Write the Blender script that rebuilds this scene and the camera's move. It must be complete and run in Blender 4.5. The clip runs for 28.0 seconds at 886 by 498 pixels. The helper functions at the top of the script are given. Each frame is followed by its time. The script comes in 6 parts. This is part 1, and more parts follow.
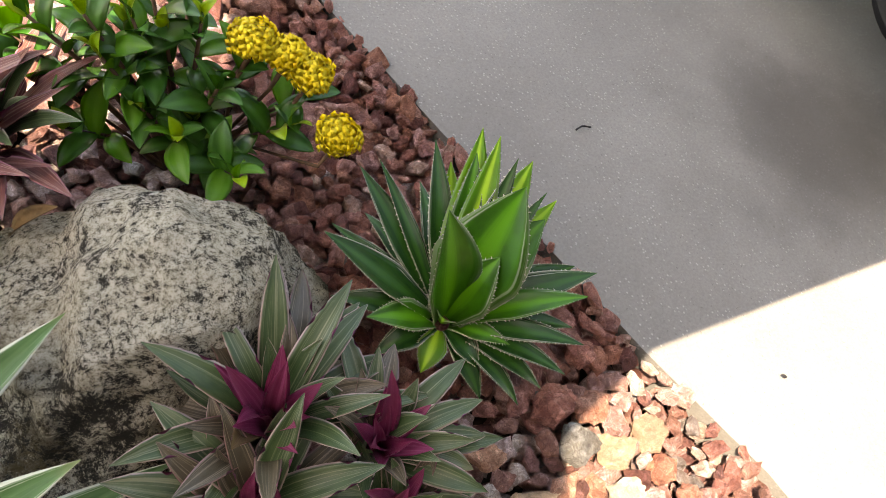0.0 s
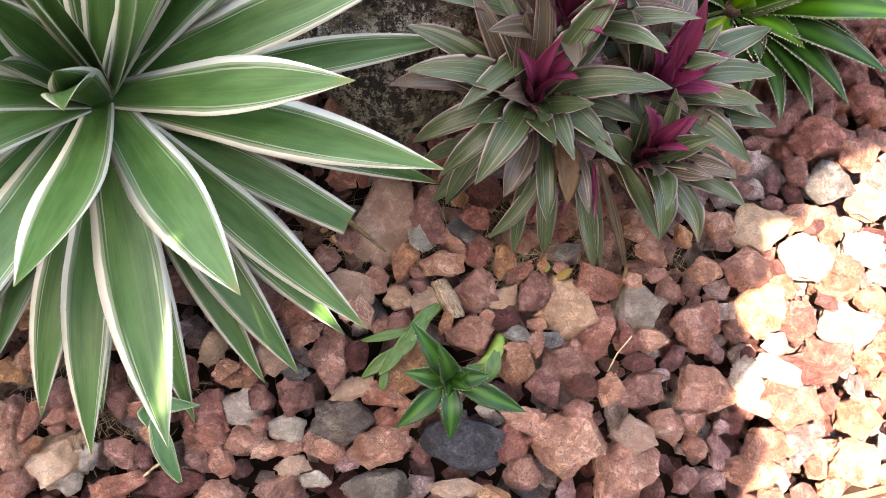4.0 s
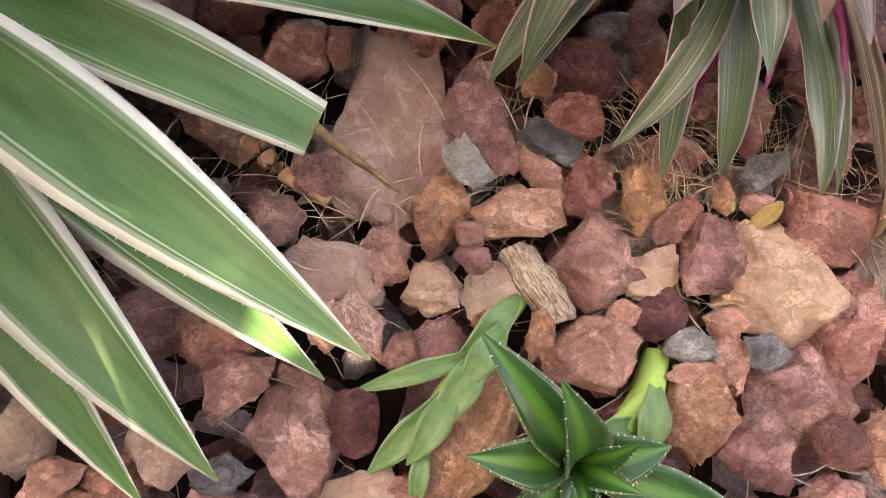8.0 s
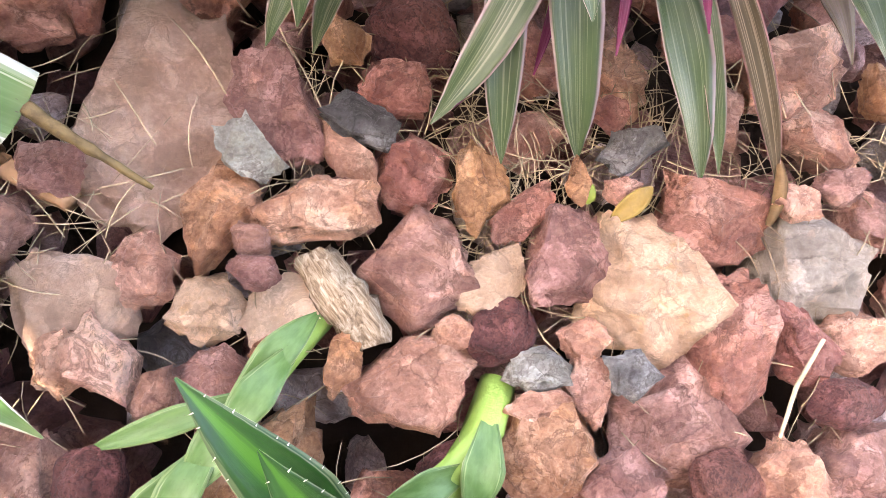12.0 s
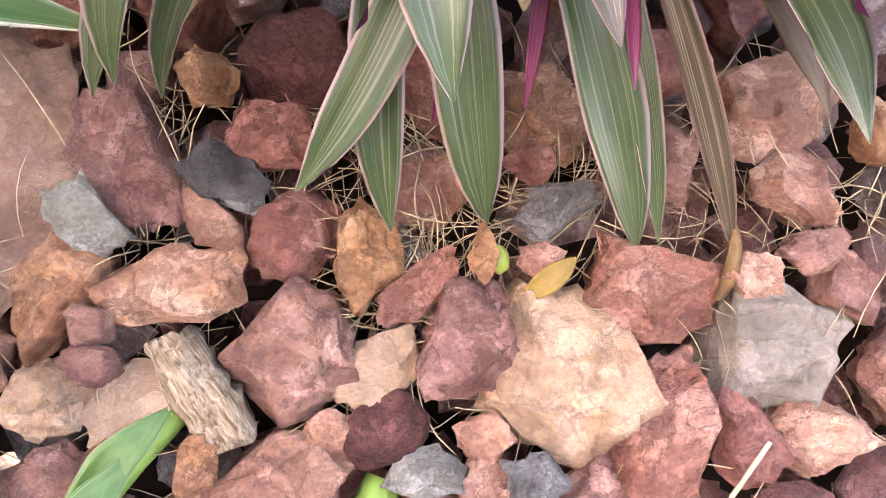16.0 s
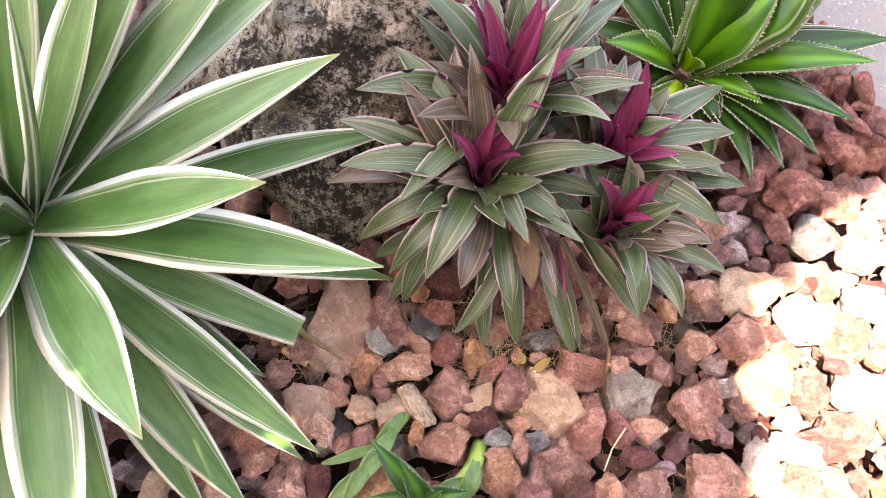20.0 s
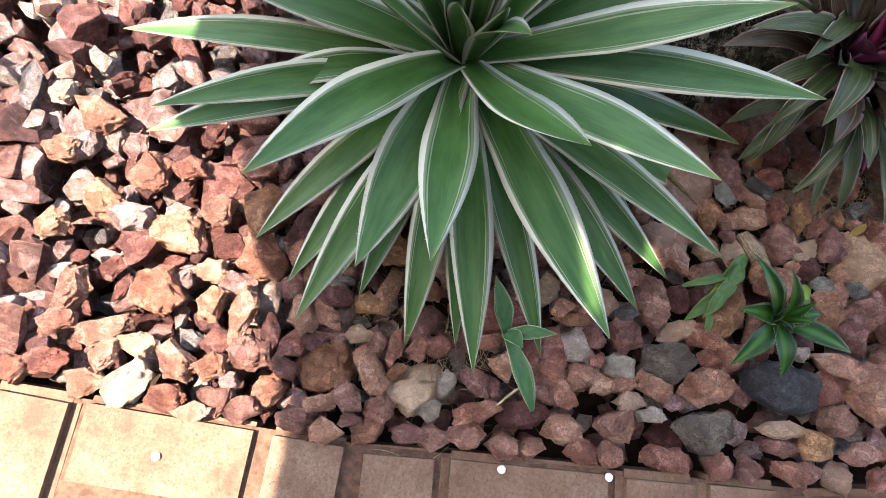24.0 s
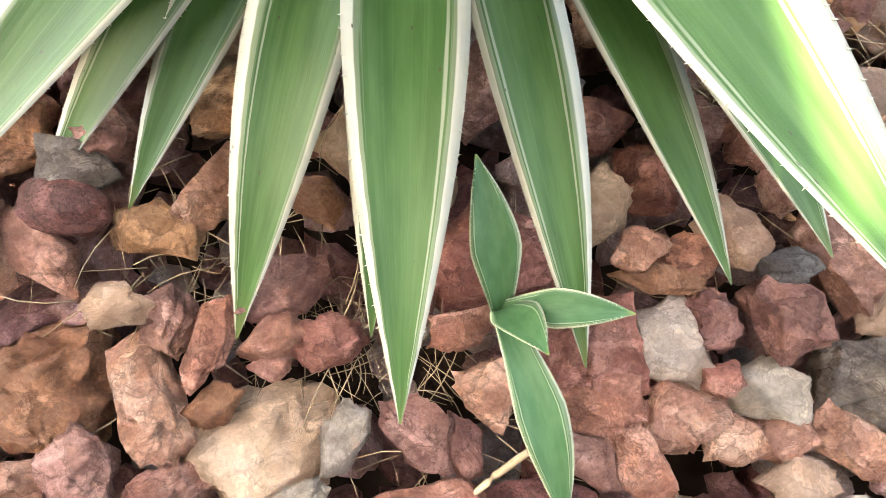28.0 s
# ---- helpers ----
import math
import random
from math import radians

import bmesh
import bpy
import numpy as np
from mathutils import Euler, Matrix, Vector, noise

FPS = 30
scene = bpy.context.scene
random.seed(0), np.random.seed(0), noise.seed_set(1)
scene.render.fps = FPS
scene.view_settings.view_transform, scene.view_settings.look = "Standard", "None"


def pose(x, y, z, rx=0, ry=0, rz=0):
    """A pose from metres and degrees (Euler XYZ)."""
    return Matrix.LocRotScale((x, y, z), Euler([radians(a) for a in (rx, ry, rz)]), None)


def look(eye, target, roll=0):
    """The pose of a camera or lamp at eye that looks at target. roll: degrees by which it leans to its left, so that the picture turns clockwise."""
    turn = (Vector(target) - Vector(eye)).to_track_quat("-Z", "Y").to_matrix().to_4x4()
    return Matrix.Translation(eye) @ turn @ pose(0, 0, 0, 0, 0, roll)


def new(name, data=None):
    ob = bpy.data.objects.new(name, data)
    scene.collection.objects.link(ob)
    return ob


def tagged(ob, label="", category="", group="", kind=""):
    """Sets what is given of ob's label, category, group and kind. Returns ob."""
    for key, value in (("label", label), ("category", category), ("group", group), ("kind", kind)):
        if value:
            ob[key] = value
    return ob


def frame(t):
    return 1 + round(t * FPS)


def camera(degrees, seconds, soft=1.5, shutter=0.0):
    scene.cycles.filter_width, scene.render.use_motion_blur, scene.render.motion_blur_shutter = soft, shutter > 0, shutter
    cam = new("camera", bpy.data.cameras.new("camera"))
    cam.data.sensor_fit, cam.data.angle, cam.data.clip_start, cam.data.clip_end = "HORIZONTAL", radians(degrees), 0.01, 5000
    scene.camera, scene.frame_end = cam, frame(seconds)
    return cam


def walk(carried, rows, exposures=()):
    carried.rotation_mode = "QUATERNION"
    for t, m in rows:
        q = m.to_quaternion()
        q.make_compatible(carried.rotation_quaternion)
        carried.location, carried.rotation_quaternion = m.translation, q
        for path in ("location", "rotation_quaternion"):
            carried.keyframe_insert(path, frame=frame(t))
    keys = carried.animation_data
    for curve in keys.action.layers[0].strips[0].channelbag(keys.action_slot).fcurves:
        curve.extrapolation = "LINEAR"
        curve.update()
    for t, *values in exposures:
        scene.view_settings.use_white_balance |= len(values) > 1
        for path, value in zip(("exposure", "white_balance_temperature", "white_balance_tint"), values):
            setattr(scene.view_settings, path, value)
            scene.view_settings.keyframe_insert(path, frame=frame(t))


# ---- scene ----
cam = camera(73.0, 28.0, soft=0.7)
PATH = [
    (0, (0.042, 0.137, 0.767), (0.741, 0.964, -0.915), 29.2),
    (0.5, (0.058, 0.132, 0.77), (0.695, 0.967, -0.932), 26.7),
    (1, (0.059, 0.138, 0.765), (0.651, 0.959, -0.96), 25.2),
    (1.5, (0.047, 0.143, 0.762), (0.612, 0.972, -0.968), 25.4),
    (2, (0.013, 0.108, 0.741), (0.523, 0.885, -1.03), 26.8),
    (2.5, (-0.041, 0.055, 0.713), (0.358, 0.701, -1.137), 31.8),
    (3, (-0.056, 0.021, 0.705), (0.252, 0.551, -1.198), 32.4),
    (3.5, (-0.067, -0.01, 0.7), (0.134, 0.419, -1.243), 27.1),
    (4, (-0.088, -0.039, 0.673), (0.142, 0.247, -1.293), 44.5),
    (4.5, (-0.093, -0.063, 0.666), (0.096, 0.166, -1.312), 45.3),
    (6.5, (-0.116, -0.103, 0.39), (0.064, 0.211, -1.577), 33.1),
    (7, (-0.117, -0.092, 0.347), (0.086, 0.204, -1.62), 37.9),
    (7.5, (-0.107, -0.075, 0.318), (0.119, 0.282, -1.637), 34.6),
    (8, (-0.085, -0.041, 0.313), (0.136, 0.343, -1.637), 31.0),
    (8.5, (-0.035, 0.001, 0.305), (0.201, 0.403, -1.64), 27.6),
    (9, (-0.003, 0.006, 0.29), (0.302, 0.501, -1.624), 29.2),
    (9.5, (0.008, 0.0, 0.267), (0.29, 0.466, -1.657), 29.3),
    (10, (0.009, -0.004, 0.266), (0.289, 0.458, -1.66), 30.3),
    (10.5, (0.007, -0.007, 0.267), (0.285, 0.428, -1.665), 31.9),
    (11, (0.005, -0.004, 0.267), (0.286, 0.442, -1.663), 31.4),
    (11.5, (0.007, -0.014, 0.263), (0.29, 0.421, -1.668), 32.7),
    (12, (0.006, -0.025, 0.26), (0.295, 0.347, -1.683), 36.9),
    (12.5, (0.014, -0.021, 0.26), (0.305, 0.344, -1.685), 36.7),
    (13, (0.028, -0.011, 0.259), (0.311, 0.361, -1.686), 35.3),
    (13.5, (0.031, -0.003, 0.26), (0.298, 0.38, -1.685), 33.3),
    (15.5, (0.034, 0.032, 0.25), (0.321, 0.183, -1.724), 59.6),
    (16, (0.067, 0.036, 0.235), (0.268, 0.198, -1.748), 51.0),
    (16.5, (0.085, 0.043, 0.213), (0.217, 0.196, -1.776), 44.5),
    (17, (0.092, 0.034, 0.199), (0.204, 0.227, -1.789), 35.7),
    (17.5, (0.084, 0.036, 0.197), (0.157, 0.24, -1.791), 26.1),
    (18, (0.082, 0.04, 0.2), (0.166, 0.211, -1.791), 33.3),
    (18.5, (0.042, 0.043, 0.284), (0.186, 0.286, -1.696), 37.7),
    (19, (-0.016, 0.032, 0.427), (0.069, 0.383, -1.54), 20.3),
    (19.5, (-0.043, 0.0, 0.553), (0.074, 0.466, -1.388), 21.0),
    (20, (-0.037, -0.017, 0.631), (0.163, 0.549, -1.277), 20.1),
    (20.5, (-0.011, -0.021, 0.669), (0.3, 0.577, -1.214), 26.7),
    (22.5, (-0.009, -0.155, 0.759), (0.224, 0.609, -1.075), 8.7),
    (23, (-0.198, -0.197, 0.732), (0.108, 0.466, -1.13), 20.1),
    (23.5, (-0.341, -0.205, 0.679), (-0.151, 0.479, -1.191), 18.3),
    (24, (-0.412, -0.213, 0.657), (-0.279, 0.292, -1.274), 21.3),
    (24.5, (-0.42, -0.197, 0.588), (-0.321, 0.189, -1.372), 20.2),
    (25, (-0.417, -0.188, 0.438), (-0.323, 0.207, -1.52), 22.1),
    (25.5, (-0.387, -0.191, 0.346), (-0.272, 0.217, -1.609), 25.1),
    (26, (-0.357, -0.184, 0.31), (-0.215, 0.243, -1.638), 26.7),
    (26.5, (-0.346, -0.169, 0.282), (-0.182, 0.216, -1.674), 31.4),
    (27, (-0.334, -0.165, 0.267), (-0.169, 0.231, -1.686), 30.2),
    (27.5, (-0.336, -0.161, 0.265), (-0.18, 0.222, -1.692), 29.4),
    (28, (-0.337, -0.16, 0.267), (-0.186, 0.247, -1.685), 27.7),
]
walk(cam, [(t, look(eye, target, roll)) for t, eye, target, roll in PATH], [(0, 4.25, 10450, 16), (1, 4.23, 10450, 16), (2, 4.18, 10450, 16), (3, 4.8, 9500, 23), (4, 5.0, 9500, 27), (4.5, 5.1, 9700, 29), (6.5, 5.4, 10350, 30), (8, 5.42, 10450, 32), (9, 6.14, 9200, 26), (13, 6.12, 9200, 28), (16, 6.06, 9200, 30), (18, 6.0, 9200, 30), (18.6, 6.23, 9300, 30), (19.3, 5.75, 9900, 35), (20, 5.5, 9800, 33), (22.5, 5.1, 8750, 25), (23.5, 4.62, 8700, 25), (24.2, 3.95, 8000, 17), (24.6, 3.52, 8000, 18), (25, 3.42, 7900, 19), (25.5, 4.1, 8100, 20), (26, 5.58, 8500, 26), (27, 5.53, 10250, 21), (28, 5.5, 10400, 20)])

# ---- light ----
SUN_DIR = Vector((-0.475, -0.045, 0.88)).normalized()   # towards the sun
world = bpy.data.worlds.new("sky")
scene.world = world
world.use_nodes = True
wn = world.node_tree.nodes
sky = wn.new("ShaderNodeTexSky")
sky.sky_type = "NISHITA"
sky.sun_disc = False
sky.sun_elevation = math.asin(SUN_DIR.z)
sky.sun_rotation = math.atan2(SUN_DIR.x, SUN_DIR.y)
world.node_tree.links.new(sky.outputs[0], wn["Background"].inputs[0])
wn["Background"].inputs[1].default_value = 0.085
sun = new("sun", bpy.data.lights.new("sun", "SUN"))
sun.data.energy = 1.95
sun.data.angle = radians(0.2)
sun.data.color = (1.0, 0.987, 0.98)
sun.matrix_world = look(SUN_DIR * 6, (0, 0, 0))


# ---- materials ----
def nodes_of(name):
    m = bpy.data.materials.new(name)
    m.use_nodes = True
    return m, m.node_tree, m.node_tree.nodes["Principled BSDF"]


def nd(nt, kind, ins=None, operation="", use_clamp=False, data_type="", blend_type="", interpolation_type="", bands_direction="", feature=""):
    n = nt.nodes.new(kind)
    if operation:
        n.operation = operation
    if use_clamp:
        n.use_clamp = True
    if data_type:
        n.data_type = data_type
    if blend_type:
        n.blend_type = blend_type
    if interpolation_type:
        n.interpolation_type = interpolation_type
    if bands_direction:
        n.bands_direction = bands_direction
    if feature:
        n.feature = feature
    for k, v in (ins or {}).items():
        if isinstance(v, bpy.types.NodeSocket):
            nt.links.new(v, n.inputs[k])
        else:
            n.inputs[k].default_value = v
    return n


def math_node(nt, op, a, b=0.0, clamp=False):
    return nd(nt, "ShaderNodeMath", {0: a, 1: b}, operation=op, use_clamp=clamp).outputs[0]


def blend(nt, fac, a, b, mode="MIX"):
    n = nd(nt, "ShaderNodeMix", {0: fac}, data_type="RGBA", blend_type=mode)
    for sock, v in ((n.inputs[6], a), (n.inputs[7], b)):
        if isinstance(v, bpy.types.NodeSocket):
            nt.links.new(v, sock)
        else:
            sock.default_value = (*v, 1) if len(v) == 3 else v
    return n.outputs[2]


def ramp(nt, fac, stops, interp="LINEAR"):
    n = nd(nt, "ShaderNodeValToRGB", {0: fac})
    n.color_ramp.interpolation = interp
    els = n.color_ramp.elements
    while len(els) < len(stops):
        els.new(0.5)
    for e, (p, c) in zip(els, stops):
        e.position = p
        e.color = (*c, 1) if len(c) == 3 else (c[0], c[0], c[0], 1)
    return n.outputs[0]


def span(nt, fac, lo, hi):
    return nd(nt, "ShaderNodeMapRange", {0: fac, 1: lo, 2: hi}, interpolation_type="SMOOTHSTEP").outputs[0]


def noise_of(nt, vec, scale, detail=4.0, rough=0.55, dist=0.0):
    return nd(nt, "ShaderNodeTexNoise", {"Vector": vec, "Scale": scale, "Detail": detail, "Roughness": rough, "Distortion": dist}).outputs[0]


def stretched(nt, vec, s):
    return nd(nt, "ShaderNodeMapping", {0: vec, 3: s}).outputs[0]


def bump_of(nt, bsdf, height, strength, distance=0.002):
    b = nd(nt, "ShaderNodeBump", {"Strength": strength, "Distance": distance, "Height": height})
    nt.links.new(b.outputs[0], bsdf.inputs["Normal"])


def toned(nt, col, value, saturation=1.0):
    return nd(nt, "ShaderNodeHueSaturation", {"Saturation": saturation, "Value": value, "Color": col}).outputs[0]


def rock_material(name, dark, mid, light, scale=24.0, pits=0.0, vein=None, per_island=None, calm=0.16):
    """Broken lava rock: mottled colour, tilted bedding with thin fissures, sandy grain. scale: one over a stone's length."""
    m, nt, b = nodes_of(name)
    co = nd(nt, "ShaderNodeNewGeometry").outputs["Position"]
    rnd = nd(nt, "ShaderNodeObjectInfo").outputs["Random"]
    if per_island:
        rnd = nd(nt, "ShaderNodeNewGeometry").outputs["Random Per Island"]
    shift = nd(nt, "ShaderNodeVectorMath", {0: co, 1: nd(nt, "ShaderNodeCombineXYZ", {0: math_node(nt, "MULTIPLY", rnd, 37.0), 1: math_node(nt, "MULTIPLY", rnd, 19.0)}).outputs[0]}, operation="ADD").outputs[0]
    big = noise_of(nt, shift, 1.4 * scale, 5.0, 0.65, 0.8)
    fine = span(nt, noise_of(nt, shift, 9.0 * scale, 10.0, 0.85), 0.4, 0.6)
    crust = span(nt, noise_of(nt, shift, 26.0 * scale, 6.0, 0.8), 0.42, 0.58)
    tilt = nd(nt, "ShaderNodeMapping", {0: shift, 2: (0.9, 0.55, 0.4), 3: (1.2, 1.5, 2.6)}).outputs[0]
    beds = noise_of(nt, tilt, 1.5 * scale, 8.0, 0.68, 0.9)
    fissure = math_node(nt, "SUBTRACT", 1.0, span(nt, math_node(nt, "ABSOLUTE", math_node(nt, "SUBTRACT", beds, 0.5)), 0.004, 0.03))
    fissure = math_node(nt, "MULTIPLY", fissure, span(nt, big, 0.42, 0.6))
    grains = nd(nt, "ShaderNodeTexVoronoi", {"Vector": shift, "Scale": 30.0 * scale}).outputs
    speck = nd(nt, "ShaderNodeSeparateColor", {0: grains[1]}).outputs[0]
    if per_island:
        base = ramp(nt, rnd, per_island, "CONSTANT")
        col = blend(nt, span(nt, big, 0.32, 0.68), blend(nt, 1.0, base, (0.75, 0.68, 0.66), "MULTIPLY"), blend(nt, 1.0, base, (1.4, 1.58, 1.72), "MULTIPLY"))
    else:
        col = ramp(nt, math_node(nt, "ADD", math_node(nt, "MULTIPLY", big, 0.65), math_node(nt, "MULTIPLY", beds, 0.35)), [(0.34, dark), (0.5, mid), (0.66, light)])
        hs = nd(nt, "ShaderNodeHueSaturation", {"Hue": math_node(nt, "ADD", 0.486, math_node(nt, "MULTIPLY", rnd, 0.02)), "Value": math_node(nt, "ADD", 0.85, math_node(nt, "MULTIPLY", rnd, 0.3)), "Color": col})
        col = hs.outputs[0]
    even = col
    # Chipped planes, facet shading put into colour: each lighter or darker, some creases dark.
    bent = nd(nt, "ShaderNodeVectorMath", {0: shift, 1: nd(nt, "ShaderNodeVectorMath", {0: nd(nt, "ShaderNodeTexNoise", {"Vector": shift, "Scale": 2.4 * scale, "Detail": 5.0, "Roughness": 0.65}).outputs[1], "Scale": 0.55 / scale}, operation="SCALE").outputs[0]}, operation="ADD").outputs[0]
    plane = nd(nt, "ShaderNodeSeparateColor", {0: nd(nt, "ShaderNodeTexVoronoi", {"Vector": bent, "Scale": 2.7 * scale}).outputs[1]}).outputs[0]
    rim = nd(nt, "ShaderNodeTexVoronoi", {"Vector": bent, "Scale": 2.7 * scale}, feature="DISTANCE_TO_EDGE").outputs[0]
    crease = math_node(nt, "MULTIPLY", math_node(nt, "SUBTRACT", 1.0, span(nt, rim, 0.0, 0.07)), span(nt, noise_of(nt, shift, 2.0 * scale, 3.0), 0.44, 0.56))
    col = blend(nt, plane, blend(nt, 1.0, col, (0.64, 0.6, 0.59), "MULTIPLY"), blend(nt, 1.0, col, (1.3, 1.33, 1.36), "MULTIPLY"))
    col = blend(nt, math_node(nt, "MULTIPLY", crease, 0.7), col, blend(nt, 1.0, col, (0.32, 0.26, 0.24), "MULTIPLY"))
    if vein:
        v = noise_of(nt, shift, 2.2 * scale, 3.0, 0.6, 1.2)
        col = blend(nt, span(nt, v, 0.58, 0.68), col, vein)
    col = blend(nt, math_node(nt, "MULTIPLY", math_node(nt, "SUBTRACT", 1.0, fine), 0.7), col, blend(nt, 1.0, col, (0.66, 0.58, 0.56), "MULTIPLY"))
    col = blend(nt, math_node(nt, "MULTIPLY", span(nt, speck, 0.72, 0.9), 0.35), col, blend(nt, 1.0, col, (1.35, 1.3, 1.28), "MULTIPLY"))
    col = blend(nt, math_node(nt, "MULTIPLY", span(nt, speck, 0.3, 0.1), 0.4), col, blend(nt, 1.0, col, (0.5, 0.42, 0.4), "MULTIPLY"))
    col = blend(nt, math_node(nt, "MULTIPLY", math_node(nt, "SUBTRACT", 1.0, crust), 0.3), col, blend(nt, 1.0, col, (0.55, 0.5, 0.48), "MULTIPLY"))
    stain = span(nt, noise_of(nt, shift, 1.9 * scale, 5.0, 0.7, 1.0), 0.5, 0.62)
    col = blend(nt, math_node(nt, "MULTIPLY", stain, 0.6), col, blend(nt, 1.0, col, (1.14, 1.08, 0.92), "MULTIPLY"))
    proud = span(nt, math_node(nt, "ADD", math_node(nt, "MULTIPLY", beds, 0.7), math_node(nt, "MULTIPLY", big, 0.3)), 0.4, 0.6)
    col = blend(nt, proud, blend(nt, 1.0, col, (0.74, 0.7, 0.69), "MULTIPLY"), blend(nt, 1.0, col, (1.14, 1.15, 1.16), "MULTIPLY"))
    dust = span(nt, noise_of(nt, shift, 3.1 * scale, 6.0, 0.75), 0.54, 0.64)
    col = blend(nt, math_node(nt, "MULTIPLY", dust, 0.45), col, blend(nt, 1.0, col, (1.25, 1.32, 1.35), "MULTIPLY"))
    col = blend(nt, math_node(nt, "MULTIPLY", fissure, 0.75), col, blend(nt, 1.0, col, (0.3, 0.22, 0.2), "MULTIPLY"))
    h = math_node(nt, "ADD", math_node(nt, "MULTIPLY", fine, 0.7 - calm * 0.6), math_node(nt, "MULTIPLY", beds, 1.5))
    h = math_node(nt, "ADD", h, math_node(nt, "SUBTRACT", math_node(nt, "MULTIPLY", big, 0.5), math_node(nt, "MULTIPLY", fissure, 0.5)))
    h = math_node(nt, "ADD", h, math_node(nt, "ADD", math_node(nt, "MULTIPLY", speck, 0.12), math_node(nt, "MULTIPLY", crust, 0.16)))
    h = math_node(nt, "ADD", h, math_node(nt, "SUBTRACT", math_node(nt, "MULTIPLY", plane, 0.3), math_node(nt, "MULTIPLY", crease, 0.45)))
    if pits:
        warp = nd(nt, "ShaderNodeVectorMath", {0: shift, 1: nd(nt, "ShaderNodeVectorMath", {0: nd(nt, "ShaderNodeTexNoise", {"Vector": shift, "Scale": 9.0 * scale}).outputs[1], "Scale": 0.05 / scale * 12}, operation="SCALE").outputs[0]}, operation="ADD").outputs[0]
        hole = nd(nt, "ShaderNodeTexVoronoi", {"Vector": warp, "Scale": 17.0 * scale / 1.6}).outputs[0]
        hm = span(nt, math_node(nt, "ADD", hole, math_node(nt, "MULTIPLY", fine, 0.2)), 0.3, 0.55)
        h = math_node(nt, "ADD", h, math_node(nt, "MULTIPLY", hm, pits))
        col = blend(nt, hm, blend(nt, 1.0, col, (0.45, 0.4, 0.4), "MULTIPLY"), col)
    col = blend(nt, calm, col, even)
    col = toned(nt, col, 0.72 if per_island else 0.92, 1.06)
    nt.links.new(col, b.inputs["Base Color"])
    b.inputs["Roughness"].default_value = 0.62
    b.inputs["Specular IOR Level"].default_value = 0.22
    bump_of(nt, b, h, 1.0, 0.0105)
    return m


PALETTE = [(0.0, (0.5, 0.23, 0.19)), (0.14, (0.68, 0.41, 0.36)), (0.3, (0.36, 0.18, 0.16)), (0.42, (0.82, 0.62, 0.56)), (0.54, (0.5, 0.27, 0.22)), (0.66, (0.72, 0.45, 0.39)), (0.76, (0.9, 0.75, 0.65)), (0.86, (0.42, 0.37, 0.34)), (0.92, (0.26, 0.11, 0.09))]
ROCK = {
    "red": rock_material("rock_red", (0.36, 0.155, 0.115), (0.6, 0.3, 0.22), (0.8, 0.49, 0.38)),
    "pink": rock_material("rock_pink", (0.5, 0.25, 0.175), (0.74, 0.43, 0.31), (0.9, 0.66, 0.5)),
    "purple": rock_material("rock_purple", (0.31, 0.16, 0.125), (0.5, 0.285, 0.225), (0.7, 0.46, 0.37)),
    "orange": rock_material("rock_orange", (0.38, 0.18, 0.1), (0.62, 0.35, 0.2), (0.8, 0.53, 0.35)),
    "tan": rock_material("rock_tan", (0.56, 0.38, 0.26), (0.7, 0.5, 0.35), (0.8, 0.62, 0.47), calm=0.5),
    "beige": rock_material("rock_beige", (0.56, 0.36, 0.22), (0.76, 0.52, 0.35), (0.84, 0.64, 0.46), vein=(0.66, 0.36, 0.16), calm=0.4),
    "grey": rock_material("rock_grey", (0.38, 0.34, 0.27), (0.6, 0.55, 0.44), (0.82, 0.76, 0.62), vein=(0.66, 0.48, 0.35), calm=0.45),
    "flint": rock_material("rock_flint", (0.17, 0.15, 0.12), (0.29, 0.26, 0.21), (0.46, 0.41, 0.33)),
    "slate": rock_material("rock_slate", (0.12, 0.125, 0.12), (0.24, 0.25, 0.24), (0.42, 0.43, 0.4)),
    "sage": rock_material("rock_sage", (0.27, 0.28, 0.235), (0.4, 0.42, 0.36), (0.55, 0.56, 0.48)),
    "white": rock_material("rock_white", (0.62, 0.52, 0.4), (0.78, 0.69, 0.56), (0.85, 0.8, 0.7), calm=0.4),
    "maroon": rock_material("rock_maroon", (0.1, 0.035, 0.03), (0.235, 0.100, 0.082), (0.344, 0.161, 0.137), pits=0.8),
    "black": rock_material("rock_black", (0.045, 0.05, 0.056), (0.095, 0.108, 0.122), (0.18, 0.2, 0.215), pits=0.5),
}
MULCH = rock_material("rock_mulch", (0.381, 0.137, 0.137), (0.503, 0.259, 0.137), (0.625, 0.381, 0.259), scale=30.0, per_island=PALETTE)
# Mulch copy reddened to stand in for how rocks look in shade.
SHADE_REDS = [(0.0, (0.5, 0.2, 0.15)), (0.2, (0.68, 0.32, 0.25)), (0.36, (0.38, 0.16, 0.135)), (0.5, (0.74, 0.4, 0.31)), (0.62, (0.56, 0.24, 0.16)), (0.74, (0.6, 0.3, 0.25)), (0.86, (0.78, 0.5, 0.4)), (0.94, (0.3, 0.11, 0.09))]
MULCH_SHADED = rock_material("rock_mulch_shaded", (0.381, 0.137, 0.137), (0.503, 0.259, 0.137), (0.625, 0.381, 0.259), scale=30.0, per_island=SHADE_REDS)


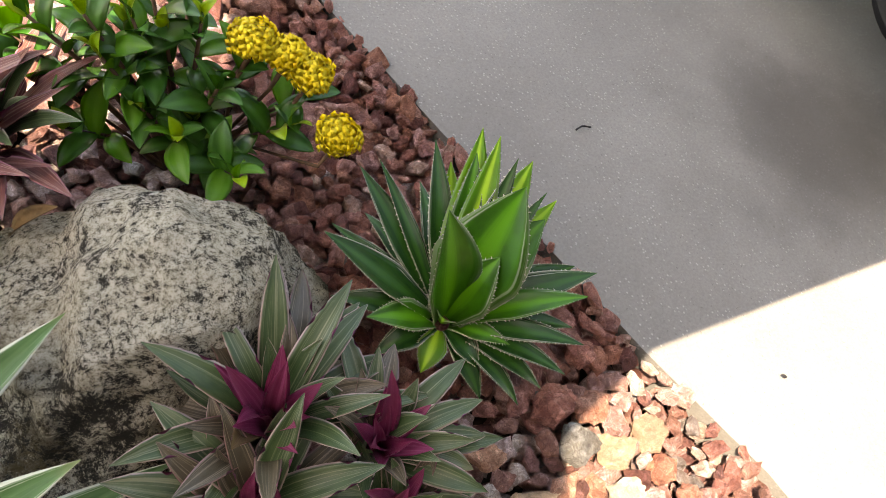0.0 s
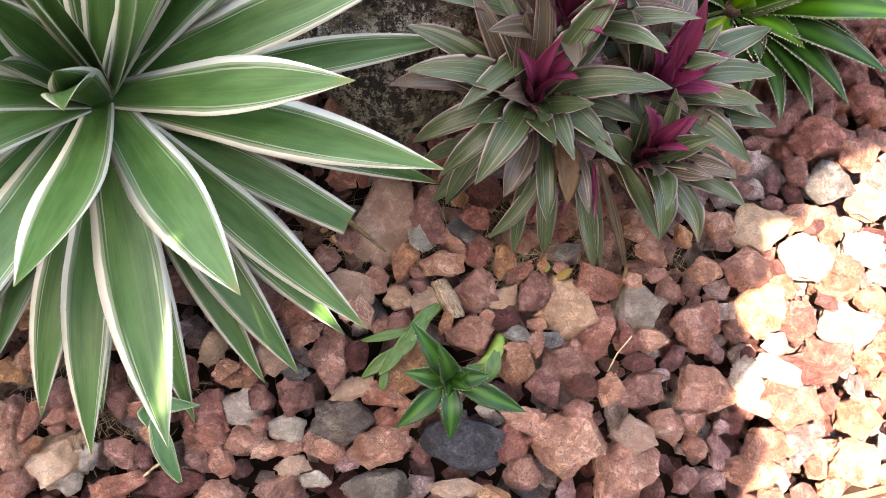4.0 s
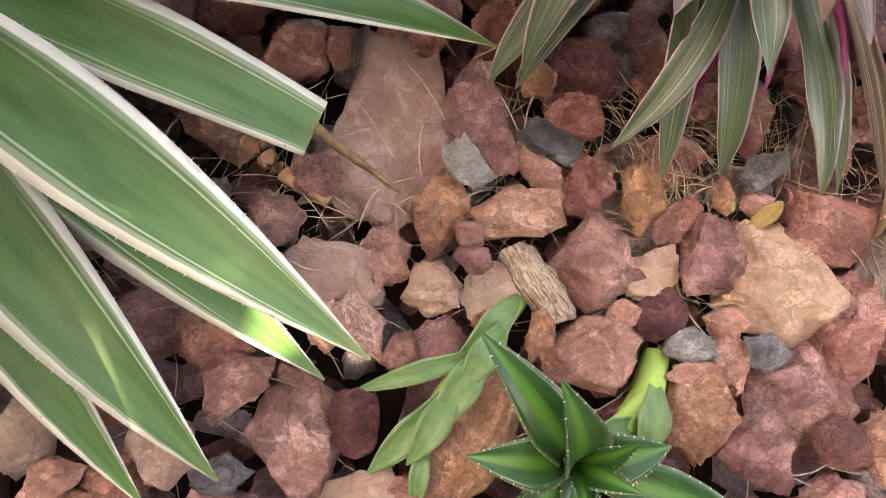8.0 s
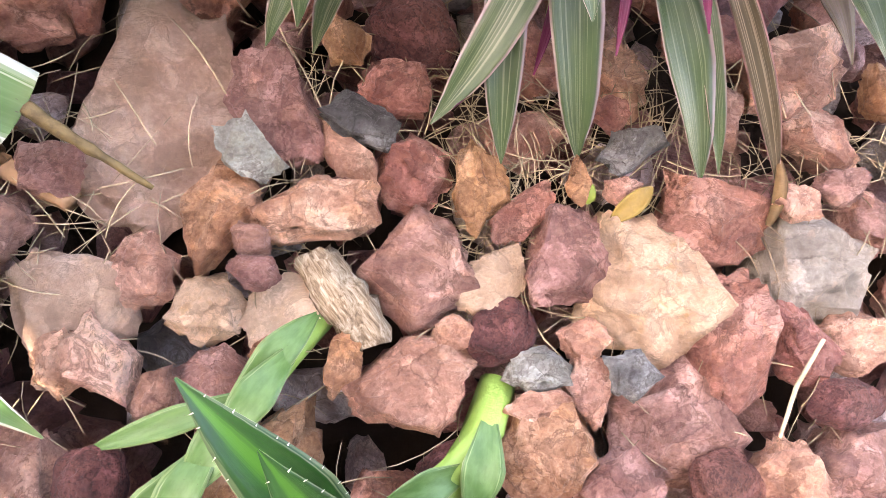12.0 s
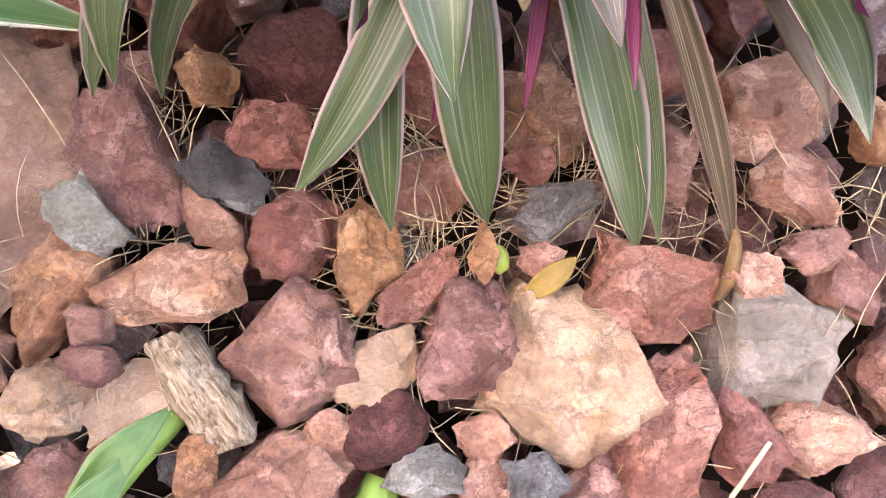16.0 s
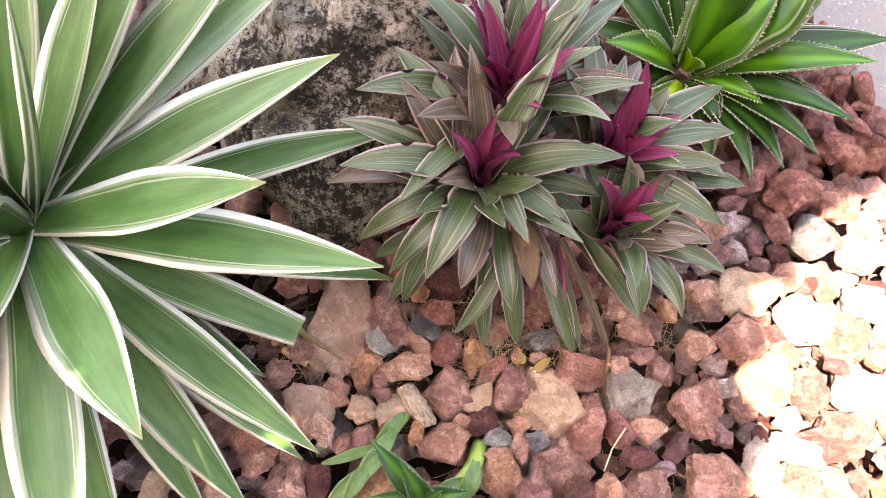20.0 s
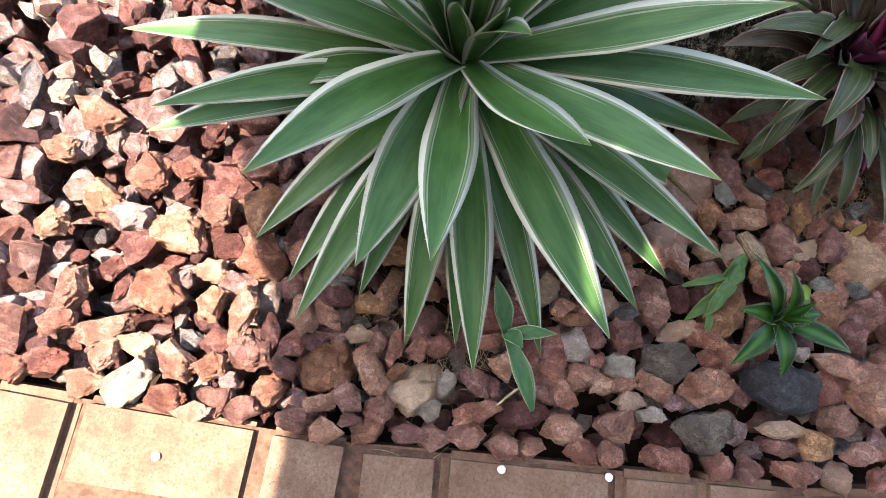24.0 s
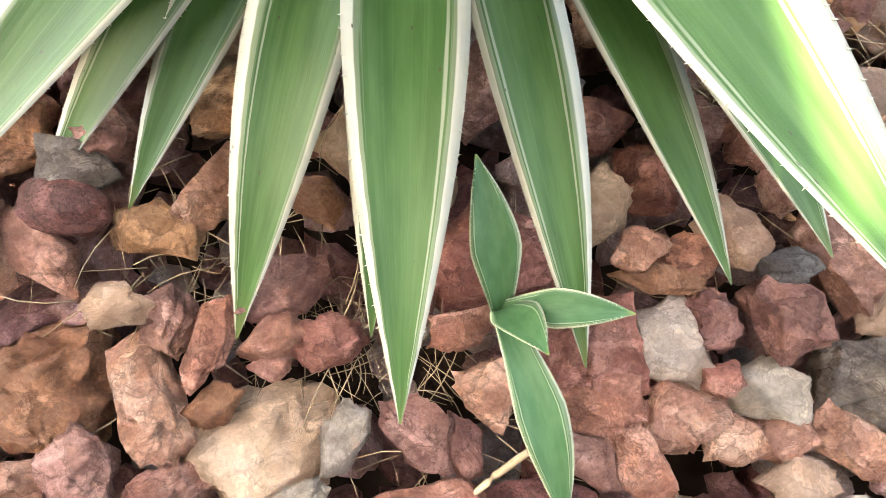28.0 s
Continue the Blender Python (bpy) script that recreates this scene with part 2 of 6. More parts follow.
def soil_material():
    m, nt, b = nodes_of("dark_soil")
    co = nd(nt, "ShaderNodeTexCoord").outputs["Object"]
    n1, n2 = noise_of(nt, co, 9.0), noise_of(nt, co, 130.0, 6.0, 0.7)
    col = ramp(nt, n1, [(0.3, (0.018, 0.011, 0.008)), (0.7, (0.05, 0.03, 0.021))])
    nt.links.new(blend(nt, n2, col, (0.028, 0.018, 0.013)), b.inputs["Base Color"])
    b.inputs["Roughness"].default_value = 0.95
    b.inputs["Specular IOR Level"].default_value = 0.1
    bump_of(nt, b, n2, 0.8, 0.006)
    return m


def concrete_material():
    m, nt, b = nodes_of("broom_concrete")
    co = nd(nt, "ShaderNodeTexCoord").outputs["Object"]
    n1 = noise_of(nt, co, 2.2, 4.0, 0.6)
    n2 = noise_of(nt, co, 190.0, 5.0, 0.7)
    sand = nd(nt, "ShaderNodeTexVoronoi", {"Vector": co, "Scale": 110.0}).outputs
    pick = span(nt, noise_of(nt, co, 24.0, 2.0), 0.42, 0.54)
    grain = math_node(nt, "MULTIPLY", math_node(nt, "SUBTRACT", 1.0, span(nt, sand[0], 0.1, 0.3)), pick)
    col = ramp(nt, n1, [(0.3, (0.27, 0.262, 0.245)), (0.7, (0.36, 0.352, 0.33))])
    col = blend(nt, math_node(nt, "MULTIPLY", span(nt, n2, 0.35, 0.65), 0.32), col, (0.17, 0.164, 0.15))
    col = blend(nt, math_node(nt, "MULTIPLY", grain, 0.5), col, (0.62, 0.61, 0.58))
    # A broad, soft dark blotch around x 1.3, y 0.68.
    spot = nd(nt, "ShaderNodeVectorMath", {0: nd(nt, "ShaderNodeVectorMath", {0: co, 1: (-1.3, -0.68, 0.0)}, operation="ADD").outputs[0], 1: (1.4, 2.0, 0.0)}, operation="MULTIPLY").outputs[0]
    far = nd(nt, "ShaderNodeVectorMath", {0: spot}, operation="LENGTH").outputs[1]
    dark_blotch = span(nt, math_node(nt, "ADD", far, math_node(nt, "MULTIPLY", math_node(nt, "SUBTRACT", n1, 0.5), 0.9)), 0.75, 0.1)
    col = blend(nt, math_node(nt, "MULTIPLY", dark_blotch, 0.6), col, (0.085, 0.08, 0.072))
    dark = span(nt, nd(nt, "ShaderNodeTexNoise", {"Vector": co, "Scale": 160.0, "Detail": 2.0}).outputs[0], 0.66, 0.72)
    col = blend(nt, math_node(nt, "MULTIPLY", dark, 0.6), col, (0.16, 0.155, 0.15))
    nt.links.new(toned(nt, col, 0.4), b.inputs["Base Color"])
    b.inputs["Roughness"].default_value = 0.8
    b.inputs["Specular IOR Level"].default_value = 0.1
    bump_of(nt, b, math_node(nt, "ADD", n2, grain), 0.5, 0.002)
    return m


def brick_material():
    m, nt, b = nodes_of("clay_paver")
    co = nd(nt, "ShaderNodeTexCoord").outputs["Object"]
    rnd = nd(nt, "ShaderNodeObjectInfo").outputs["Random"]
    sh = nd(nt, "ShaderNodeVectorMath", {0: co, 1: nd(nt, "ShaderNodeCombineXYZ", {0: math_node(nt, "MULTIPLY", rnd, 9.0)}).outputs[0]}, operation="ADD").outputs[0]
    n1, n2 = noise_of(nt, sh, 17.0, 7.0, 0.72), noise_of(nt, sh, 260.0, 5.0, 0.75)
    col = ramp(nt, n1, [(0.36, (0.25, 0.15, 0.095)), (0.5, (0.44, 0.285, 0.19)), (0.64, (0.58, 0.42, 0.3))])
    col = blend(nt, math_node(nt, "MULTIPLY", span(nt, n2, 0.35, 0.65), 0.6), col, (0.24, 0.12, 0.08))
    pore = span(nt, noise_of(nt, sh, 420.0, 2.0, 0.6), 0.64, 0.7)
    col = blend(nt, math_node(nt, "MULTIPLY", pore, 0.7), col, (0.08, 0.045, 0.03))
    spot = math_node(nt, "LESS_THAN", nd(nt, "ShaderNodeTexVoronoi", {"Vector": sh, "Scale": 8.0}).outputs[0], 0.075)
    col = blend(nt, math_node(nt, "MULTIPLY", spot, 0.8), col, (0.74, 0.68, 0.62))
    nt.links.new(toned(nt, col, 0.3, 1.15), b.inputs["Base Color"])
    b.inputs["Roughness"].default_value = 0.85
    bump_of(nt, b, n2, 0.6, 0.0015)
    return m


def limestone_material():
    m, nt, b = nodes_of("weathered_limestone")
    co = nd(nt, "ShaderNodeTexCoord").outputs["Object"]
    n1 = noise_of(nt, co, 9.0, 6.0, 0.65, 0.5)
    n2 = noise_of(nt, co, 130.0, 10.0, 0.95)
    n3 = noise_of(nt, co, 260.0, 5.0, 0.8)
    n4 = noise_of(nt, co, 48.0, 9.0, 0.82)
    col = ramp(nt, n2, [(0.43, (0.16, 0.135, 0.09)), (0.48, (0.6, 0.54, 0.4)), (0.53, (0.94, 0.88, 0.72))])
    z = nd(nt, "ShaderNodeSeparateXYZ", {0: co}).outputs
    # Black algae in small pits and blotches, denser low down and on the front, and rust-brown lichen.
    low_front = span(nt, math_node(nt, "ADD", z[2], math_node(nt, "MULTIPLY", n1, 0.16)), 0.13, 0.05)
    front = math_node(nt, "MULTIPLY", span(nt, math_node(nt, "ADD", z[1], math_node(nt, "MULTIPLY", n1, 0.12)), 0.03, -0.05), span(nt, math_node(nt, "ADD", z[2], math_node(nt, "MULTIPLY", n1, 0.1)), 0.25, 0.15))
    low_front = math_node(nt, "MAXIMUM", low_front, math_node(nt, "MULTIPLY", front, 0.75))
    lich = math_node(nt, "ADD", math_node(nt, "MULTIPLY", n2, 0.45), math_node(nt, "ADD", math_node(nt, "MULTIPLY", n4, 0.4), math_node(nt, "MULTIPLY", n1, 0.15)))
    lich = math_node(nt, "SUBTRACT", lich, math_node(nt, "MULTIPLY", math_node(nt, "MULTIPLY", low_front, span(nt, z[2], -0.01, 0.05)), 0.03))
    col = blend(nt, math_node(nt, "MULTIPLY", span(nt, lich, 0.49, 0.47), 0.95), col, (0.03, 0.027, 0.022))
    patch = math_node(nt, "MULTIPLY", span(nt, noise_of(nt, co, 17.0, 8.0, 0.8, 0.6), 0.5, 0.53), low_front)
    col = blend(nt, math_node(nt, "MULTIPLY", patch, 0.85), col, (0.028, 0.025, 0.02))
    col = blend(nt, math_node(nt, "MULTIPLY", span(nt, n3, 0.44, 0.36), 0.6), col, (0.1, 0.09, 0.07))
    brown = math_node(nt, "MULTIPLY", span(nt, noise_of(nt, co, 7.0, 4.0, 0.6), 0.42, 0.58), math_node(nt, "MAXIMUM", span(nt, z[0], -0.02, -0.14), math_node(nt, "MULTIPLY", low_front, 0.8)))
    col = blend(nt, math_node(nt, "MULTIPLY", brown, span(nt, n4, 0.4, 0.55)), col, (0.12, 0.085, 0.03))
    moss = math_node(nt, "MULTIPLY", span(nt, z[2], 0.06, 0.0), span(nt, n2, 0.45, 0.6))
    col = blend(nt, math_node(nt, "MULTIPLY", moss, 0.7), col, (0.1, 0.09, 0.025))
    nt.links.new(toned(nt, col, 0.57), b.inputs["Base Color"])
    b.inputs["Roughness"].default_value = 0.92
    b.inputs["Specular IOR Level"].default_value = 0.1
    bump_of(nt, b, math_node(nt, "ADD", math_node(nt, "ADD", n2, n4), math_node(nt, "MULTIPLY", n3, 0.5)), 1.0, 0.01)
    return m


def leaf_material(name, green_a, green_b, margin, edge, stripes=0.0, stripe_col=None, tip=None, gloss=0.4, through_light=0.2, centre=None, rim=None, specks=True, through_col=None, sheen=0.18):
    """Strap leaf by its own UV: u across the blade, v from base to tip. edge: where the pale margin starts, 1 for none."""
    m, nt, b = nodes_of(name)
    uv = nd(nt, "ShaderNodeUVMap").outputs[0]
    rnd = nd(nt, "ShaderNodeObjectInfo").outputs["Random"]
    sep = nd(nt, "ShaderNodeSeparateXYZ", {0: uv}).outputs
    co = nd(nt, "ShaderNodeTexCoord").outputs["Object"]
    off = nd(nt, "ShaderNodeCombineXYZ", {0: math_node(nt, "MULTIPLY", rnd, 50.0), 1: math_node(nt, "MULTIPLY", rnd, 11.0)}).outputs[0]
    uvr = nd(nt, "ShaderNodeVectorMath", {0: uv, 1: off}, operation="ADD").outputs[0]
    across = math_node(nt, "MULTIPLY", math_node(nt, "ABSOLUTE", math_node(nt, "SUBTRACT", sep[0], 0.5)), 2.0)
    long_n = noise_of(nt, stretched(nt, uvr, (26.0, 1.2, 1.0)), 1.0, 3.0, 0.6)
    fine_n = noise_of(nt, stretched(nt, uvr, (140.0, 3.0, 1.0)), 1.0, 2.0)
    blotch = noise_of(nt, stretched(nt, uvr, (4.0, 5.0, 1.0)), 1.0, 4.0)
    col = blend(nt, span(nt, blotch, 0.3, 0.7), green_a, green_b)
    col = blend(nt, math_node(nt, "MULTIPLY", fine_n, 0.12), col, blend(nt, 1.0, col, (0.6, 0.66, 0.6), "MULTIPLY"))
    if centre:
        c = math_node(nt, "SUBTRACT", 1.0, span(nt, math_node(nt, "ADD", across, math_node(nt, "MULTIPLY", long_n, 0.4)), 0.28, 0.62))
        col = blend(nt, c, col, centre)
    if stripes:
        st = span(nt, noise_of(nt, stretched(nt, uvr, (16.0, 0.3, 1.0)), 1.0, 4.0, 0.65), 0.51, 0.61)
        col = blend(nt, math_node(nt, "MULTIPLY", st, stripes), col, stripe_col)
    if edge < 1:
        wob = math_node(nt, "ADD", across, math_node(nt, "MULTIPLY", math_node(nt, "SUBTRACT", noise_of(nt, stretched(nt, uvr, (5.0, 2.2, 1.0)), 1.0, 3.0), 0.5), 0.2))
        fillet = math_node(nt, "SUBTRACT", 1.0, span(nt, math_node(nt, "ABSOLUTE", math_node(nt, "SUBTRACT", wob, edge - 0.14)), 0.012, 0.035))
        fillet = math_node(nt, "MULTIPLY", fillet, span(nt, noise_of(nt, stretched(nt, uvr, (1.3, 1.1, 1.0)), 1.0, 2.0), 0.45, 0.52))
        col = blend(nt, math_node(nt, "MULTIPLY", fillet, 0.5), col, blend(nt, 0.35, margin, green_b))
        inner = math_node(nt, "MULTIPLY", span(nt, math_node(nt, "ADD", wob, math_node(nt, "MULTIPLY", long_n, 0.3)), edge + 0.06, edge + 0.12), 0.4)
        col = blend(nt, inner, col, blend(nt, 0.5, margin, green_b))
        col = blend(nt, span(nt, wob, edge + 0.02, edge + 0.06), col, blend(nt, math_node(nt, "MULTIPLY", fine_n, 0.5), margin, blend(nt, 1.0, margin, (0.75, 0.82, 0.7), "MULTIPLY")))
    if rim:
        col = blend(nt, math_node(nt, "MULTIPLY", span(nt, across, 0.84, 0.97), 0.9), col, rim)
    if tip:
        col = blend(nt, math_node(nt, "MULTIPLY", span(nt, math_node(nt, "ADD", sep[1], math_node(nt, "MULTIPLY", rnd, 0.05)), 0.955, 1.05), 0.8), col, tip)
    if specks:
        sp = nd(nt, "ShaderNodeTexVoronoi", {"Vector": stretched(nt, uvr, (11.0, 36.0, 1.0)), "Scale": 1.0}).outputs[0]
        sp = math_node(nt, "MULTIPLY", math_node(nt, "SUBTRACT", 1.0, span(nt, sp, 0.06, 0.13)), span(nt, noise_of(nt, uvr, 9.0, 2.0), 0.54, 0.58))
        col = blend(nt, math_node(nt, "MULTIPLY", sp, 0.85), col, (0.05, 0.04, 0.02))
    col = toned(nt, col, 0.65)
    nt.links.new(col, b.inputs["Base Color"])
    b.inputs["Roughness"].default_value = gloss
    b.inputs["Specular IOR Level"].default_value = sheen
    bump_of(nt, b, math_node(nt, "ADD", long_n, math_node(nt, "MULTIPLY", fine_n, 0.4)), 0.16, 0.0015)
    if through_light:
        tl = nd(nt, "ShaderNodeBsdfTranslucent", {0: through_col and (*[c * 0.65 for c in through_col], 1) or blend(nt, 1.0, col, (1.6, 1.9, 0.7), "MULTIPLY")})
        mx = nd(nt, "ShaderNodeMixShader", {0: through_light, 1: b.outputs[0], 2: tl.outputs[0]})
        nt.links.new(mx.outputs[0], nt.nodes["Material Output"].inputs[0])
    return m


AGAVE_TOP = leaf_material("agave_leaf", (0.024, 0.09, 0.017), (0.05, 0.14, 0.036), (0.57, 0.59, 0.48), 0.77, 0.04, (0.3, 0.42, 0.22), tip=(0.11, 0.13, 0.04), gloss=0.42, through_light=0.1, sheen=0.2)
AGAVE_PUP = leaf_material("agave_pup_leaf", (0.035, 0.125, 0.045), (0.06, 0.165, 0.07), (0.55, 0.62, 0.42), 0.88, tip=(0.2, 0.25, 0.06), gloss=0.5, through_light=0.1)
# Striped leaf in three copies, with backlight and shade put into the colours.
GREEN_LIT = leaf_material("green_agave_lit_leaf", (0.05, 0.2, 0.018), (0.09, 0.27, 0.022), (0.75, 0.74, 0.62), 0.95, centre=(0.48, 0.78, 0.06), gloss=0.28, through_light=0.5, through_col=(0.55, 0.9, 0.06))
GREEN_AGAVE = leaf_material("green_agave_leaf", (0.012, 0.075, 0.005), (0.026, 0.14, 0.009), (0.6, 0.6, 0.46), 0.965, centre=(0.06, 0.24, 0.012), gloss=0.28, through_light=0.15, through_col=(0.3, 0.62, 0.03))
GREEN_SHADED = leaf_material("green_agave_shaded_leaf", (0.008, 0.04, 0.009), (0.016, 0.065, 0.012), (0.7, 0.7, 0.58), 0.94, centre=(0.02, 0.085, 0.014), gloss=0.26, through_light=0.15)
GREEN_PUP = leaf_material("green_pup_leaf", (0.007, 0.042, 0.01), (0.012, 0.065, 0.014), (0.3, 0.34, 0.2), 0.965, centre=(0.03, 0.125, 0.016), gloss=0.28, through_light=0.12)
THORN_EDGE, _nt, _b = nodes_of("horny_margin")
_b.inputs["Base Color"].default_value, _b.inputs["Roughness"].default_value = (0.36, 0.33, 0.24, 1), 0.6
RHOEO_TOP = leaf_material("spiderwort_leaf", (0.022, 0.052, 0.014), (0.042, 0.072, 0.025), (0.55, 0.48, 0.48), 1.0, 0.42, (0.22, 0.23, 0.15), gloss=0.38, through_light=0.1, rim=(0.42, 0.3, 0.29), specks=False, sheen=0.3)
RHOEO_UNDER = leaf_material("spiderwort_underside", (0.1, 0.016, 0.045), (0.16, 0.03, 0.085), (0.5, 0.3, 0.4), 1.0, 0.3, (0.3, 0.12, 0.2), gloss=0.38, through_light=0.12, specks=False, through_col=(0.6, 0.04, 0.3))
RHOEO_BRONZE = leaf_material("spiderwort_bronze_leaf", (0.05, 0.042, 0.024), (0.08, 0.064, 0.04), (0.5, 0.3, 0.4), 1.0, 0.55, (0.28, 0.23, 0.18), gloss=0.34, through_light=0.1, rim=(0.3, 0.16, 0.17), specks=False, sheen=0.3)
RHOEO_MAROON = leaf_material("spiderwort_maroon_leaf", (0.13, 0.045, 0.045), (0.2, 0.08, 0.065), (0.5, 0.3, 0.4), 1.0, 0.6, (0.42, 0.27, 0.23), gloss=0.36, through_light=0.18, rim=(0.45, 0.16, 0.22), specks=False)
RHOEO_RED = leaf_material("spiderwort_young_leaf", (0.11, 0.016, 0.035), (0.18, 0.026, 0.07), (0.5, 0.3, 0.4), 1.0, 0.6, (0.36, 0.09, 0.2), gloss=0.32, through_light=0.25, specks=False, through_col=(0.7, 0.03, 0.32))
RHOEO_BROWN = leaf_material("spiderwort_aged_leaf", (0.08, 0.045, 0.022), (0.13, 0.085, 0.035), (0.5, 0.3, 0.4), 1.0, 0.4, (0.17, 0.09, 0.08), gloss=0.5, through_light=0.2, specks=True)
IXORA_LEAF = leaf_material("ixora_leaf", (0.012, 0.07, 0.01), (0.03, 0.125, 0.016), (0.1, 0.2, 0.05), 1.0, gloss=0.24, through_light=0.3, centre=(0.05, 0.17, 0.03), specks=False, through_col=(0.25, 0.55, 0.03))
IXORA_MID = leaf_material("ixora_bright_leaf", (0.035, 0.16, 0.012), (0.07, 0.23, 0.02), (0.1, 0.2, 0.05), 1.0, gloss=0.26, through_light=0.35, centre=(0.1, 0.27, 0.035), specks=False, through_col=(0.4, 0.75, 0.04))
IXORA_YOUNG = leaf_material("ixora_young_leaf", (0.16, 0.32, 0.015), (0.3, 0.42, 0.025), (0.1, 0.2, 0.05), 1.0, gloss=0.3, through_light=0.4, specks=False, through_col=(0.6, 0.8, 0.03))


def plain(name, colour, rough=0.6, var=0.35, scale=60.0, bump=0.3, metal=0.0):
    m, nt, b = nodes_of(name)
    co = nd(nt, "ShaderNodeTexCoord").outputs["Object"]
    n1, n2 = noise_of(nt, co, scale, 4.0, 0.65), noise_of(nt, co, scale * 7, 3.0, 0.7)
    dark = tuple(c * (1 - var) for c in colour)
    lit = tuple(min(1, c * (1 + var)) for c in colour)
    col = blend(nt, span(nt, n1, 0.3, 0.7), dark, lit)
    nt.links.new(toned(nt, blend(nt, math_node(nt, "MULTIPLY", n2, 0.3), col, dark), 0.68), b.inputs["Base Color"])
    b.inputs["Roughness"].default_value, b.inputs["Metallic"].default_value, b.inputs["Specular IOR Level"].default_value = rough, metal, 0.2
    bump_of(nt, b, n2, bump, 0.002)
    return m


SOIL, CONCRETE, BRICK, LIMESTONE = soil_material(), concrete_material(), brick_material(), limestone_material()
STEM = plain("brown_stem", (0.1, 0.055, 0.03), 0.8)
PETAL = plain("yellow_petal", (1.0, 0.71, 0.03), 0.6, 0.04, 200.0)
PETAL_DEEP = plain("deep_yellow_petal", (1.0, 0.56, 0.015), 0.6, 0.15, 200.0)
STRAW = plain("dry_straw", (0.4, 0.31, 0.19), 0.85, 0.4, 90.0)


def grained_wood(name, turn):
    m, nt, b = nodes_of(name)
    co = nd(nt, "ShaderNodeTexCoord").outputs["Object"]
    mp = stretched(nt, nd(nt, "ShaderNodeMapping", {0: co, 2: (0, 0, turn)}).outputs[0], (50.0, 520.0, 520.0))
    g = noise_of(nt, mp, 1.0, 6.0, 0.75)
    n = noise_of(nt, co, 90.0, 4.0)
    col = ramp(nt, g, [(0.36, (0.05, 0.032, 0.02)), (0.48, (0.27, 0.2, 0.125)), (0.62, (0.6, 0.52, 0.39))])
    nt.links.new(toned(nt, blend(nt, math_node(nt, "MULTIPLY", n, 0.5), col, (0.32, 0.23, 0.14)), 0.62), b.inputs["Base Color"])
    b.inputs["Roughness"].default_value = 0.92
    b.inputs["Specular IOR Level"].default_value = 0.1
    bump_of(nt, b, g, 1.0, 0.003)
    return m


WOOD = grained_wood("weathered_wood", radians(55))
PALE_STEM = plain("pale_green_stem", (0.17, 0.29, 0.06), 0.5, 0.25, 40.0)
NUT = plain("green_nut", (0.22, 0.28, 0.05), 0.4, 0.2)
YELLOW_LEAF = plain("yellow_dead_leaf", (0.2, 0.13, 0.03), 0.55, 0.3)
BROWN_LEAF = plain("brown_dead_leaf", (0.15, 0.09, 0.04), 0.7, 0.4)
RUBBER = plain("black_rubber", (0.012, 0.012, 0.014), 0.6, 0.3)
SHELL = plain("white_shell", (0.7, 0.68, 0.6), 0.5, 0.15)
STUCCO = plain("shade_plate_finish", (0.7, 0.68, 0.64), 0.8, 0.1, 8.0)


# ---- shapes ----
def mesh_of(name, verts, faces, mats, uvs=None, face_mats=None, smooth=True):
    me = bpy.data.meshes.new(name)
    me.from_pydata([tuple(v) for v in verts], [], faces)
    for mt in mats:
        me.materials.append(mt)
    if uvs is not None:
        layer = me.uv_layers.new(name="UVMap")
        flat = np.asarray(uvs, dtype=np.float32)[[i for f in faces for i in f]]
        layer.data.foreach_set("uv", flat.ravel())
    if face_mats is not None:
        me.polygons.foreach_set("material_index", face_mats)
    me.polygons.foreach_set("use_smooth", [smooth] * len(me.polygons))
    me.update()
    return me


def from_bm(name, bm, mats, smooth=True, sharp=None):
    if sharp:
        for e in bm.edges:
            if len(e.link_faces) == 2 and e.calc_face_angle(0) > radians(sharp):
                e.smooth = False
    for fc in bm.faces:
        fc.smooth = smooth
    me = bpy.data.meshes.new(name)
    bm.to_mesh(me)
    bm.free()
    for mt in mats if isinstance(mats, (list, tuple)) else [mats]:
        me.materials.append(mt)
    return me


def put(name, me, parent=None, label=""):
    ob = new(name, me)
    if parent:
        ob.parent = parent
    if label:
        ob["label"] = label
    return ob


def part(name, bm, material, parent, label=""):
    return put(name, from_bm(name, bm, material, sharp=40), parent, label)


def thing(name, at, label, category, group="", kind=""):
    ob = new(name)
    ob.location = at
    ob.empty_display_size = 0.05
    return tagged(ob, label, category, group, kind)


PROFILES = {
    "agave": lambda v: (0.5 + 0.5 * min(1, v / 0.5) ** 0.8) * (1 if v < 0.55 else max(0.0, 1 - ((v - 0.55) / 0.45) ** 1.75)),
    "green": lambda v: (0.42 + 0.58 * min(1, v / 0.42)) * (1 if v < 0.45 else max(0.0, 1 - ((v - 0.45) / 0.55) ** 1.6)),
    "strap": lambda v: (0.5 + 0.5 * min(1, v / 0.4)) * (1 if v < 0.5 else max(0.0, 1 - ((v - 0.5) / 0.5) ** 2.4)),
    "oval": lambda v: max(0.0, math.sin(math.pi * min(1, v * 0.92 + 0.08)) ** 0.75),
    "cut": lambda v: (0.5 + 0.5 * min(1, v / 0.5) ** 0.8) * (1 if v < 0.7 else 1 - 0.3 * (v - 0.7) / 0.3),
}


